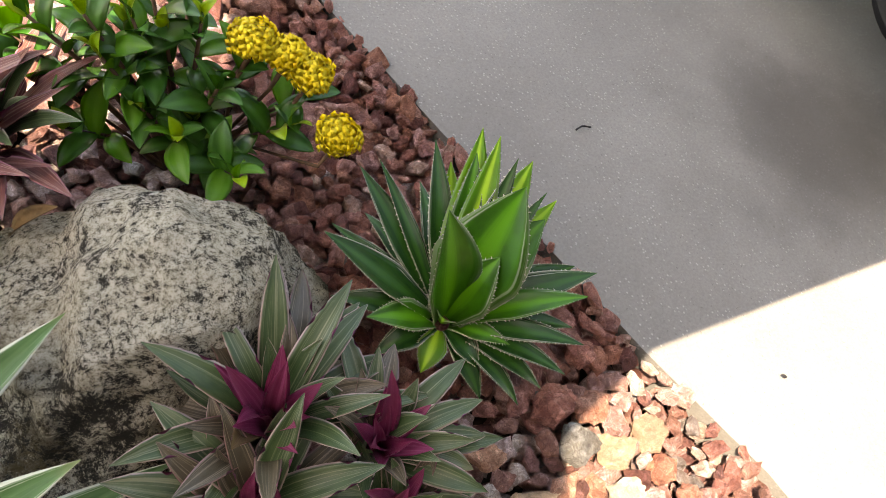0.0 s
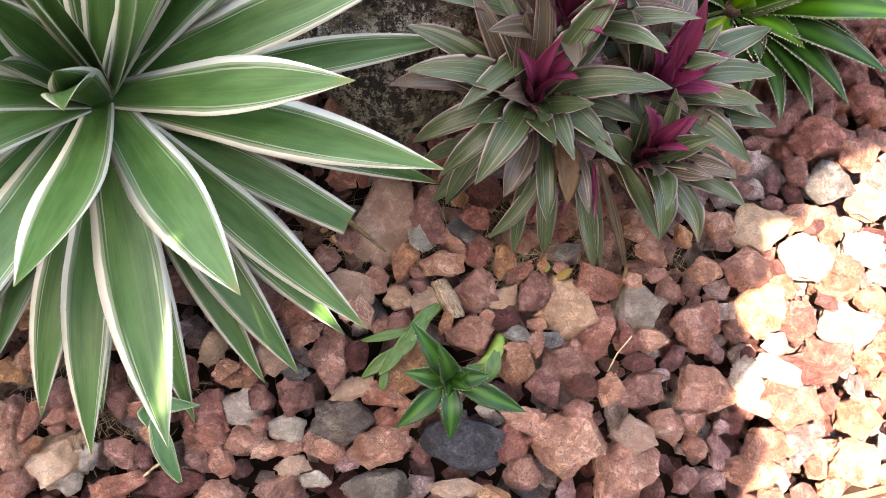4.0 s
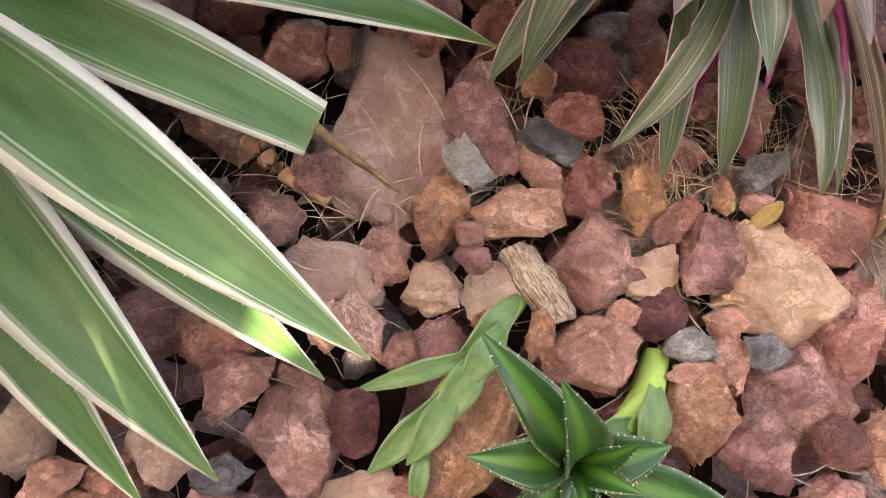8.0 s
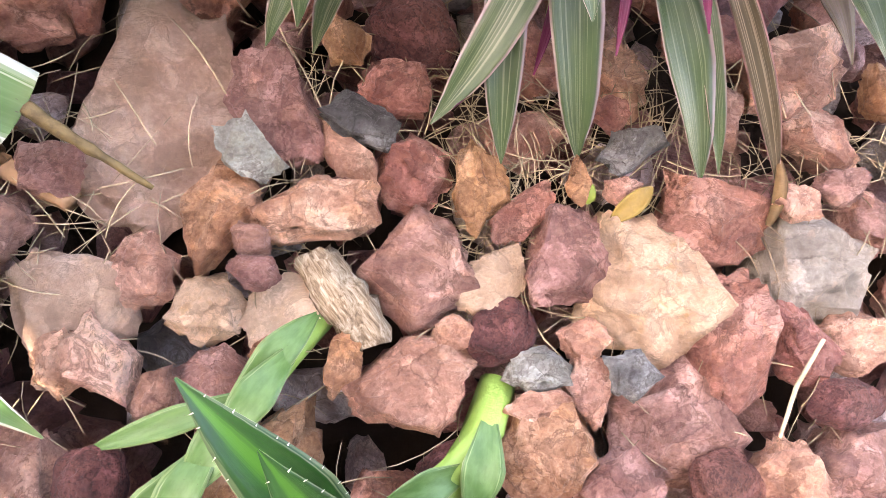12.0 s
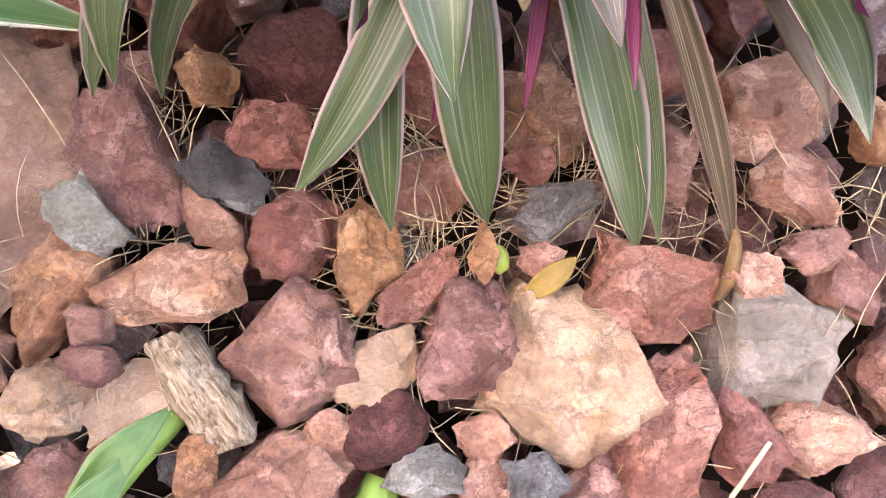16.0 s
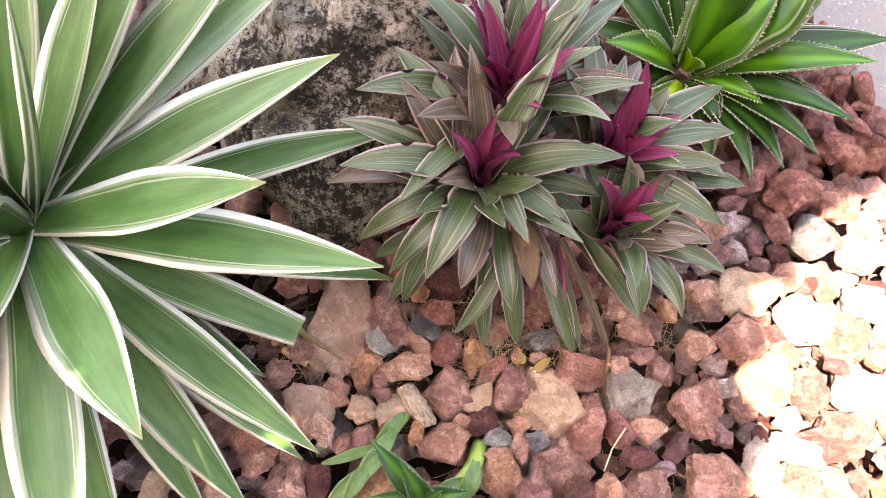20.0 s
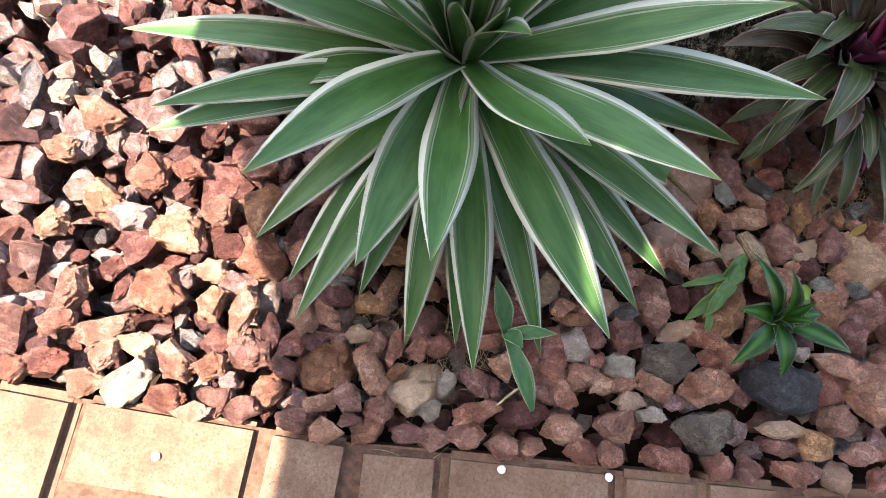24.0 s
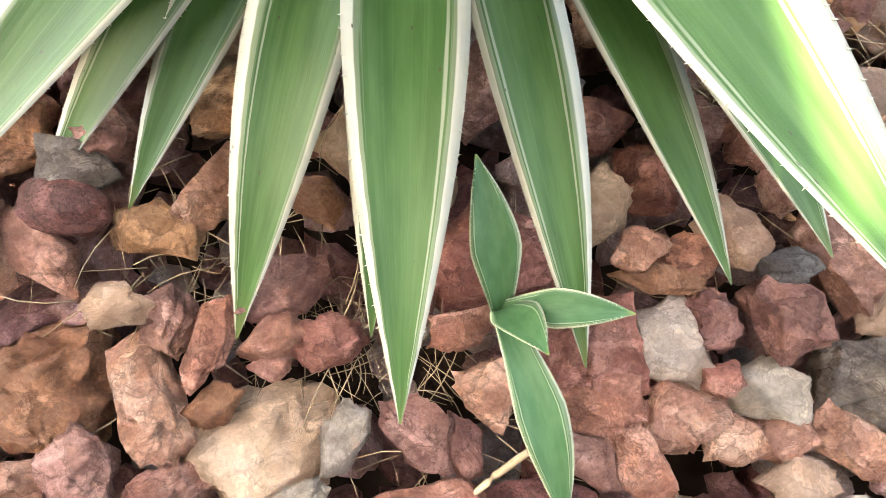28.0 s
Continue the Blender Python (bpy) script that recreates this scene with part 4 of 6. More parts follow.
agave_leaf(-0.230, -0.144, 0.165, 0.068, 0.0)
agave_leaf(-0.250, -0.150, 0.012, 0.056, 0.045)
agave_leaf(-0.328, -0.178, 0.055, 0.066, 0.045)
agave_leaf(-0.397, -0.156, 0.012, 0.06, 0.045)
agave_leaf(-0.343, -0.148, 0.006, 0.05, 0.03)
agave_leaf(-0.390, -0.108, 0.215, 0.062, 0.0)
agave_leaf(-0.449, -0.110, 0.172, 0.07, 0.02)
agave_leaf(-0.294, -0.033, 0.292, 0.062, -0.02)
agave_leaf(-0.175, -0.024, 0.245, 0.066, 0.0)
agave_leaf(-0.117, 0.072, 0.03, 0.062, 0.03, profile="cut")
agave_leaf(-0.150, 0.03, 0.006, 0.05, 0.03)
agave_leaf(-0.036, 0.100, 0.184, 0.064, 0.02)
agave_leaf(-0.023, 0.129, 0.021, 0.06, 0.045)
agave_leaf(-0.017, 0.265, 0.097, 0.06, 0.035)
agave_leaf(-0.073, 0.255, 0.230, 0.066, 0.01)
agave_leaf(-0.114, 0.136, 0.258, 0.064, 0.0)
agave_leaf(-0.107, 0.348, 0.05, 0.058, 0.05)
agave_leaf(-0.096, 0.403, 0.179, 0.062, 0.03)
agave_leaf(-0.131, 0.365, 0.245, 0.066, 0.01)
agave_leaf(-0.206, 0.385, 0.25, 0.064, 0.01)
agave_leaf(-0.262, 0.410, 0.26, 0.066, 0.01)
agave_leaf(-0.300, 0.390, 0.31, 0.064, 0.0)
agave_leaf(-0.250, 0.220, 0.330, 0.05, -0.01)
agave_leaf(-0.325, 0.100, 0.215, 0.05, 0.03)
agave_leaf(-0.400, 0.250, 0.345, 0.045, 0.0)
agave_leaf(-0.355, 0.190, 0.350, 0.035, 0.0)
agave_leaf(-0.453, -0.107, 0.006, 0.05, 0.03)
agave_leaf(-0.489, -0.108, 0.006, 0.05, 0.03)
agave_leaf(-0.530, -0.100, 0.01, 0.058, 0.04)
agave_leaf(-0.510, -0.146, 0.05, 0.062, 0.03)
agave_leaf(-0.570, -0.060, 0.02, 0.058, 0.04)
agave_leaf(-0.54, -0.06, 0.22, 0.064, 0.03)
agave_leaf(-0.685, 0.025, 0.07, 0.062, 0.03)
agave_leaf(-0.672, 0.040, 0.1, 0.062, 0.03)
agave_leaf(-0.610, 0.085, 0.06, 0.055, 0.06)
agave_leaf(-0.75, 0.155, 0.04, 0.06, 0.04)
agave_leaf(-0.600, 0.110, 0.22, 0.066, 0.01)
agave_leaf(-0.640, 0.200, 0.19, 0.064, 0.02)
agave_leaf(-0.700, 0.230, 0.07, 0.06, 0.04)
agave_leaf(-0.620, 0.300, 0.2, 0.066, 0.02)
agave_leaf(-0.640, 0.370, 0.08, 0.06, 0.04)
agave_leaf(-0.540, 0.390, 0.22, 0.066, 0.01)
agave_leaf(-0.530, 0.460, 0.1, 0.06, 0.04)
agave_leaf(-0.450, 0.430, 0.26, 0.066, 0.01)
agave_leaf(-0.430, 0.520, 0.12, 0.06, 0.03)
agave_leaf(-0.370, 0.450, 0.27, 0.066, 0.01)
agave_leaf(-0.330, 0.520, 0.13, 0.06, 0.03)
agave_leaf(-0.500, 0.180, 0.32, 0.06, 0.0)
agave_leaf(-0.480, 0.300, 0.33, 0.06, 0.0)
agave_leaf(-0.470, 0.080, 0.28, 0.06, 0.0)
agave_leaf(-0.220, 0.300, 0.3, 0.06, 0.0)

# ---- the striped purple spiderwort clump ----
spiderwort = thing("purple_spiderwort", (0.1, 0.24, 0.0), "clump of striped green and purple spiderwort with magenta young leaves", "spiderwort")
inv_sp = Matrix.Translation((-0.1, -0.24, 0.0))


def strap(parent, inv, base, tip, width, kind="top", arch=0.02, roll=0.0, seed=0, fold=0.35, bend=0.0):
    mats = {"top": [RHOEO_TOP, RHOEO_UNDER], "red": [RHOEO_RED, RHOEO_RED], "brown": [RHOEO_BROWN, RHOEO_UNDER], "bronze": [RHOEO_BRONZE, RHOEO_UNDER], "maroon": [RHOEO_MAROON, RHOEO_UNDER]}[kind]
    me = blade("leaf", base, tip, width, mats, "strap", arch, fold, 0.05, roll, 12, seed=seed, ripple=0.08, bend=bend)
    ob = put("leaf", me, parent)
    ob.matrix_parent_inverse = inv
    return ob


def crown(parent, inv, c, count, reach, seed, skip=None, low=-0.35, bronze=0.4, lean=0.3, tone="bronze"):
    """A rosette: straps in a spiral, steeper and redder towards its heart."""
    rng = random.Random(seed)
    c = Vector(c)
    for i in range(count):
        f = i / count
        a = i * 2.39996 + rng.uniform(-0.25, 0.25) + seed
        el = lean + low + (1.35 - lean - low) * f ** 1.15 + rng.uniform(-0.1, 0.1)
        if skip and skip(a % (2 * math.pi), el):
            continue
        if f > 0.85:
            el = rng.uniform(1.05, 1.45)
        ln = reach * (1.0 - 0.3 * f) * rng.uniform(0.85, 1.12)
        d = Vector((math.cos(a) * math.cos(el), math.sin(a) * math.cos(el), math.sin(el)))
        tip = c + d * ln
        tip.z = max(tip.z, 0.012)
        young = f > 0.85
        kind = "red" if young else ("brown" if rng.random() < 0.04 else (tone if rng.random() < bronze else "top"))
        w = rng.uniform(0.017, 0.023) if young else rng.uniform(0.024, 0.032) * (1 - 0.2 * f)
        strap(parent, inv, c + d * 0.012 - Vector((0, 0, 0.01)), tip, w, kind, rng.uniform(0.012, 0.03) * (1 - 0.7 * f), rng.uniform(-0.25, 0.25), seed * 100 + i, fold=0.6 if young else 0.35, bend=rng.uniform(-0.008, 0.008))


def known_leaf(c, tip, width=0.028, kind="top", arch=0.03, roll=0.0, bend=0.0):
    strap(spiderwort, inv_sp, c, tip, width, kind, arch, roll, len(spiderwort.children), bend=bend)


C1, C2, C3, C4 = (0.053, 0.205, 0.095), (0.074, 0.275, 0.115), (0.175, 0.235, 0.09), (0.185, 0.168, 0.075)
south = lambda a, el: 3.6 < a < 5.9 and el < 0.5  # noqa: E731
crown(spiderwort, inv_sp, C1, 30, 0.15, 1, south)
crown(spiderwort, inv_sp, C2, 34, 0.165, 2, lambda a, el: 4.0 < a < 5.6 and el < 0.6)
crown(spiderwort, inv_sp, C3, 32, 0.145, 3, lambda a, el: 2.6 < a < 5.6 and el < 0.8)
crown(spiderwort, inv_sp, C4, 26, 0.13, 4, lambda a, el: 2.0 < a < 5.6 and el < 0.8)
known_leaf(C1, (-0.077, 0.205, 0.135), 0.031, arch=0.035)
known_leaf(C1, (0.0, 0.104, 0.13), 0.034, arch=0.035)
known_leaf(C1, (0.083, 0.128, 0.166), 0.026, arch=0.02)
known_leaf(C1, (0.131, 0.142, 0.145), 0.028, arch=0.03)
known_leaf(C1, (0.17, 0.206, 0.175), 0.032, arch=0.03)
known_leaf(C1, (-0.031, 0.31, 0.165), 0.032, arch=0.03)
known_leaf(C1, (0.1, 0.275, 0.23), 0.03, arch=0.02)
known_leaf(C1, (-0.06, 0.155, 0.075), 0.026, arch=0.03)
known_leaf(C1, (0.03, 0.285, 0.21), 0.024, "bronze", arch=0.02)
known_leaf(C1, (-0.03, 0.12, 0.085), 0.024, arch=0.03)
known_leaf(C1, (0.05, 0.205, 0.165), 0.022, "red", arch=0.004)
# Older leaves that hang down to the rocks in front.
for base, tip, wide, kind, arch, bend, roll in (
        ((0.03, 0.185, 0.085), (-0.016, 0.103, 0.045), 0.019, "top", 0.016, 0.004, 0.0),
        ((0.055, 0.18, 0.08), (-0.03, 0.104, 0.028), 0.021, "top", 0.018, 0.004, 0.1),
        ((0.05, 0.175, 0.07), (-0.012, 0.108, 0.016), 0.017, "top", 0.014, 0.004, 0.2),
        ((0.04, 0.18, 0.075), (-0.045, 0.15, 0.03), 0.02, "top", 0.014, 0.0, 0.0),
        ((0.088, 0.165, 0.07), (0.037, 0.073, 0.026), 0.018, "top", 0.012, -0.008, 0.0),
        ((0.07, 0.165, 0.06), (0.07, 0.061, 0.012), 0.018, "top", 0.012, 0.005, 0.0),
        ((0.088, 0.17, 0.07), (0.107, 0.064, 0.008), 0.023, "top", 0.014, 0.006, 0.0),
        ((0.075, 0.175, 0.09), (0.085, 0.086, 0.086), 0.022, "top", 0.012, 0.004, 0.0),
        ((0.09, 0.18, 0.095), (0.1, 0.103, 0.102), 0.026, "brown", 0.012, 0.0, 0.0),
        ((0.06, 0.18, 0.09), (0.035, 0.103, 0.1), 0.028, "bronze", 0.016, 0.0, 0.0),
        ((0.105, 0.175, 0.09), (0.125, 0.097, 0.098), 0.018, "bronze", 0.01, 0.004, 0.0),
        ((0.118, 0.165, 0.065), (0.166, 0.054, 0.01), 0.023, "top", 0.012, 0.004, 0.0),
        ((0.138, 0.165, 0.06), (0.173, 0.057, 0.014), 0.011, "top", 0.01, 0.003, 0.2),
        ((0.145, 0.165, 0.065), (0.207, 0.054, 0.008), 0.011, "bronze", 0.01, 0.002, 0.9),
        ((0.16, 0.17, 0.075), (0.218, 0.083, 0.066), 0.022, "top", 0.012, 0.004, 0.0),
        ((0.155, 0.17, 0.065), (0.222, 0.098, 0.045), 0.02, "brown", 0.012, 0.002, 0.0),
        ((0.17, 0.18, 0.065), (0.262, 0.11, 0.05), 0.02, "top", 0.012, 0.0, 0.0)):
    known_leaf(base, tip, wide, kind, arch, roll, bend)
for k in range(3):
    known_leaf((0.1 + 0.02 * k, 0.165, 0.06), (0.085 + 0.03 * k, 0.1, 0.02 + 0.02 * k), 0.006, "red", arch=0.004)
known_leaf(C4, (0.207, 0.08, 0.088), 0.028)
known_leaf(C4, (0.26, 0.085, 0.07), 0.026)
known_leaf(C4, (0.279, 0.151, 0.107), 0.03)
known_leaf(C3, (0.293, 0.304, 0.14))
known_leaf(C3, (0.300, 0.255, 0.137))
known_leaf(C3, (0.303, 0.22, 0.11))
known_leaf(C3, (0.285, 0.19, 0.09))
known_leaf(C2, (-0.027, 0.405, 0.13))
known_leaf(C2, (0.031, 0.392, 0.194), 0.022)
known_leaf(C2, (0.095, 0.42, 0.22), 0.03, arch=0.01)
known_leaf(C2, (0.186, 0.372, 0.175), 0.03)
known_leaf(C2, (0.166, 0.385, 0.215), 0.03)
known_leaf(C2, (-0.03, 0.35, 0.215), 0.03)
known_leaf(C2, (0.1, 0.445, 0.165), 0.032)
for k in range(5):
    a = k * 1.26
    known_leaf((0.074, 0.268, 0.12), (0.074 + 0.045 * math.cos(a), 0.285 + 0.04 * math.sin(a), 0.215 + 0.012 * (k % 3)), 0.024, "red", arch=0.006)
    known_leaf((0.178, 0.232, 0.1), (0.19 + 0.045 * math.cos(a + 0.4), 0.24 + 0.04 * math.sin(a + 0.4), 0.165 + 0.01 * (k % 3)), 0.02, "red", arch=0.006)
    if k % 2:
        known_leaf((0.188, 0.17, 0.085), (0.205 + 0.035 * math.cos(a), 0.17 + 0.03 * math.sin(a), 0.14), 0.018, "red", arch=0.006)

# A second clump behind the boulder.
spider_b = thing("purple_spiderwort", (-0.26, 0.57, 0.0), "purple and bronze spiderwort clump behind the limestone boulder", "spiderwort")
inv_b = Matrix.Translation((0.26, -0.57, 0.0))
crown(spider_b, inv_b, (-0.2, 0.66, 0.09), 34, 0.21, 11, bronze=0.85, lean=0.8, tone="maroon")
crown(spider_b, inv_b, (-0.29, 0.65, 0.1), 34, 0.22, 12, bronze=0.85, lean=0.8, tone="maroon")
crown(spider_b, inv_b, (-0.26, 0.61, 0.09), 30, 0.2, 13, bronze=0.85, lean=0.85, tone="maroon")

# ---- the green toothed agave ----
green = thing("green_agave", (0.33, 0.4, 0.0), "dark green agave with toothed leaves striped yellow-green", "agave")
inv_g = Matrix.Translation((-0.33, -0.4, 0.0))
HUB = Vector((0.312, 0.385, 0.04))


def green_tip(x, y, z, width=0.055, skin=GREEN_AGAVE, arch=0.01, fold=0.3):
    me = blade("leaf", HUB + (Vector((x, y, z)) - HUB).normalized() * 0.012, (x, y, z), width, [skin, skin, THORN_EDGE], "green", arch, fold, 0.14, 0.0, 24, 22, 0.0021, seed=len(green.children))
    put("leaf", me, green).matrix_parent_inverse = inv_g


# Broad upright heart leaves, narrow lit-coloured ones behind, then spreading and low shade-coloured ones.
green_tip(0.286, 0.449, 0.229, 0.085)
green_tip(0.4, 0.48, 0.215, 0.12)
green_tip(0.455, 0.47, 0.145, 0.088)
green_tip(0.37, 0.42, 0.15, 0.075)
green_tip(0.385, 0.592, 0.19, 0.06, GREEN_LIT)
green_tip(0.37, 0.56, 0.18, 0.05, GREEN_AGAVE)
green_tip(0.328, 0.6, 0.16, 0.04, GREEN_SHADED)
green_tip(0.352, 0.58, 0.135, 0.05, GREEN_LIT)
green_tip(0.4, 0.57, 0.2, 0.05, GREEN_LIT)
green_tip(0.45, 0.545, 0.175, 0.07, GREEN_LIT)
green_tip(0.42, 0.54, 0.19, 0.04, GREEN_SHADED)
green_tip(0.48, 0.495, 0.15, 0.055, GREEN_LIT)
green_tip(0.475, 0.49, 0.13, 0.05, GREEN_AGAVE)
green_tip(0.46, 0.5, 0.165, 0.03, GREEN_SHADED)
green_tip(0.531, 0.399, 0.106, 0.05, GREEN_SHADED, 0.015)
green_tip(0.532, 0.433, 0.06, 0.05, GREEN_SHADED, 0.02)
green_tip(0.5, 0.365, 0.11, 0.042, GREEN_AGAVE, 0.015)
green_tip(0.232, 0.598, 0.11, 0.042, GREEN_SHADED)
green_tip(0.258, 0.6, 0.12, 0.026, GREEN_SHADED)
green_tip(0.165, 0.496, 0.122, 0.046, GREEN_SHADED, 0.005)
green_tip(0.185, 0.53, 0.08, 0.034, GREEN_SHADED)
green_tip(0.17, 0.44, 0.05, 0.04, GREEN_SHADED, 0.015)
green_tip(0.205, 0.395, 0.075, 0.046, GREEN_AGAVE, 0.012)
green_tip(0.215, 0.36, 0.03, 0.04, GREEN_SHADED, 0.012)
green_tip(0.29, 0.365, 0.1, 0.03, GREEN_LIT, 0.006)
green_tip(0.27, 0.325, 0.03, 0.04, GREEN_LIT, 0.01)
green_tip(0.345, 0.315, 0.04, 0.036, GREEN_SHADED, 0.01)
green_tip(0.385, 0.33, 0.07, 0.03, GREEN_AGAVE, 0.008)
green_tip(0.347, 0.28, 0.012, 0.034, GREEN_SHADED, 0.012)
green_tip(0.4, 0.262, 0.008, 0.03, GREEN_SHADED, 0.02)
green_tip(0.435, 0.275, 0.02, 0.034, GREEN_SHADED, 0.02)
green_tip(0.467, 0.283, 0.04, 0.034, GREEN_SHADED, 0.02)
green_tip(0.49, 0.31, 0.075, 0.036, GREEN_SHADED, 0.015)
green_tip(0.51, 0.35, 0.03, 0.036, GREEN_SHADED, 0.02)
green_tip(0.24, 0.56, 0.05, 0.036, GREEN_SHADED, 0.02)
green_tip(0.33, 0.6, 0.06, 0.036, GREEN_SHADED, 0.02)
green_tip(0.42, 0.57, 0.06, 0.036, GREEN_SHADED, 0.02)
# A young green plant among the rocks.
pup = thing("green_agave_pup", (0.006, -0.083, 0.0), "small dark green agave offset with pale midstripes", "agave")
inv_p = Matrix.Translation((-0.006, 0.083, 0.0))
PUP = (0.006, -0.083, 0.03)


def pup_leaf(x, y, z, w=0.024, arch=0.012):
    me = blade("leaf", PUP, (x, y, z), w, [GREEN_PUP, GREEN_PUP, THORN_EDGE], "green", arch, 0.35, 0.16, 0.0, 14, 12, 0.0006, seed=len(pup.children))
    put("leaf", me, pup).matrix_parent_inverse = inv_p


for tip in ((-0.044, -0.027, 0.08), (-0.018, -0.045, 0.1), (0.047, -0.075, 0.05), (0.091, -0.111, 0.035), (0.013, -0.146, 0.028), (-0.045, -0.138, 0.03), (-0.044, -0.079, 0.045)):
    pup_leaf(*tip)
for tip in ((0.0, -0.1, 0.07), (0.022, -0.09, 0.075), (0.02, -0.07, 0.08)):
    pup_leaf(*tip, w=0.016, arch=0.004)

# A young variegated plant at the foot of the large agave.
pup2 = thing("variegated_agave_pup", (-0.295, -0.131, 0.0), "small blue-green agave offset with thin pale leaf margins", "agave")
inv_q = Matrix.Translation((0.295, 0.131, 0.0))
for tip, w, arch in (((-0.312, -0.076, 0.05), 0.021, 0.006), ((-0.241, -0.128, 0.04), 0.016, 0.01), ((-0.253, -0.214, 0.008), 0.021, 0.014), ((-0.28, -0.149, 0.06), 0.02, 0.004)):
    me = blade("leaf", (-0.291, -0.131, 0.021), tip, w, [AGAVE_PUP], "green", arch, 0.3, 0.14, 0.0, 16, 26, 0.0005, seed=len(pup2.children))
    put("leaf", me, pup2).matrix_parent_inverse = inv_q

# ---- the ixora shrub ----
ixora = thing("ixora_shrub", (0.02, 0.68, 0.0), "glossy green ixora shrub with yellow flower heads", "shrub")
inv_i = Matrix.Translation((-0.02, -0.68, 0.0))
rngi = random.Random(21)
OVALS = [blade("leaf", (0, 0, 0), (0, 0.066, 0.0), 0.032, [mt], "oval", 0.008, 0.3, 0.04, 0.0, 10, seed=k) for k, mt in enumerate((IXORA_LEAF, IXORA_LEAF, IXORA_MID, IXORA_YOUNG))]


def ixora_leaf(p, d, size, young):
    ob = put("leaf", OVALS[3 if young else rngi.choice((0, 1, 2))], ixora)
    ob.matrix_parent_inverse = inv_i
    d = Vector(d).normalized()
    side = d.cross(Vector((0, 0, 1)))
    side = side.normalized() if side.length > 0.05 else Vector((1, 0, 0))
    side = Matrix.Rotation(rngi.uniform(-0.5, 0.5), 3, d) @ side
    nrm = side.cross(d)
    ob.matrix_basis = Matrix(((side.x, d.x, nrm.x, p.x), (side.y, d.y, nrm.y, p.y), (side.z, d.z, nrm.z, p.z), (0, 0, 0, 1))) @ Matrix.Diagonal((size, size, size, 1))


FOOT = Vector((0.01, 0.7, 0.0))
SHOOTS = [(-0.17, 0.757, 0.2), (-0.12, 0.72, 0.24), (-0.064, 0.702, 0.26), (-0.02, 0.71, 0.25), (0.01, 0.72, 0.22), (0.05, 0.717, 0.24), (-0.107, 0.652, 0.14), (-0.057, 0.683, 0.22), (-0.024, 0.653, 0.17), (-0.036, 0.8, 0.16), (0.009, 0.615, 0.16), (0.072, 0.555, 0.16), (0.145, 0.636, 0.15), (0.177, 0.685, 0.16), (0.06, 0.654, 0.2), (0.1, 0.705, 0.2), (0.064, 0.624, 0.12), (0.04, 0.8, 0.22), (-0.22, 0.76, 0.18), (-0.1, 0.79, 0.26), (0.03, 0.66, 0.14), (0.0, 0.76, 0.27)]
for i, top in enumerate(SHOOTS):
    top = Vector(top)
    a = math.atan2(top.y - FOOT.y, top.x - FOOT.x)
    bm = bmesh.new()
    mid = FOOT.lerp(top, 0.55) + Vector((0, 0, 0.012))
    tube(bm, [FOOT + Vector((math.cos(a) * 0.025, math.sin(a) * 0.025, -0.01)), mid, top], [0.0045, 0.0035, 0.002], 6)
    st = part("stem", bm, STEM, ixora)
    st.matrix_parent_inverse = inv_i
    out = ((top - mid).normalized() + Vector((0, 0, 0.6))).normalized()
    e1 = out.orthogonal().normalized()
    e2 = out.cross(e1)
    turn = rngi.uniform(0, 3.14)
    for tier in range(4):
        p = top.lerp(mid, tier * 0.24)
        el = (1.15, 0.75, 0.4, 0.05)[tier]
        for k in range(2):
            b2 = turn + tier * math.pi / 2 + k * math.pi + rngi.uniform(-0.3, 0.3)
            d = (e1 * math.cos(b2) + e2 * math.sin(b2)) * math.cos(el) + out * math.sin(el)
            ixora_leaf(p, d, rngi.uniform(0.7, 1.0) * (0.6, 0.95, 1.1, 1.0)[tier], (tier == 0 and rngi.random() < 0.75) or (tier == 1 and rngi.random() < 0.12))


def floret_mesh():
    verts, faces = [], []
    for k in range(4):
        a = k * math.pi / 2
        c, s = math.cos(a), math.sin(a)
        n0 = len(verts)
        for r, w, z in ((0.0006, 0.0, 0.0), (0.0052, 0.0042, 0.0006), (0.0098, 0.0, 0.0002), (0.0052, -0.0042, 0.0006)):
            verts.append((c * r - s * w, s * r + c * w, z))
        for r, w, z in ((0.0045, 0.0, -0.0006),):
            verts.append((c * r, s * r, z))
        faces += [(n0, n0 + 1, n0 + 2, n0 + 3), (n0 + 1, n0, n0 + 4), (n0 + 2, n0 + 1, n0 + 4), (n0 + 3, n0 + 2, n0 + 4), (n0, n0 + 3, n0 + 4)]
    return mesh_of("floret", verts, faces, [PETAL])


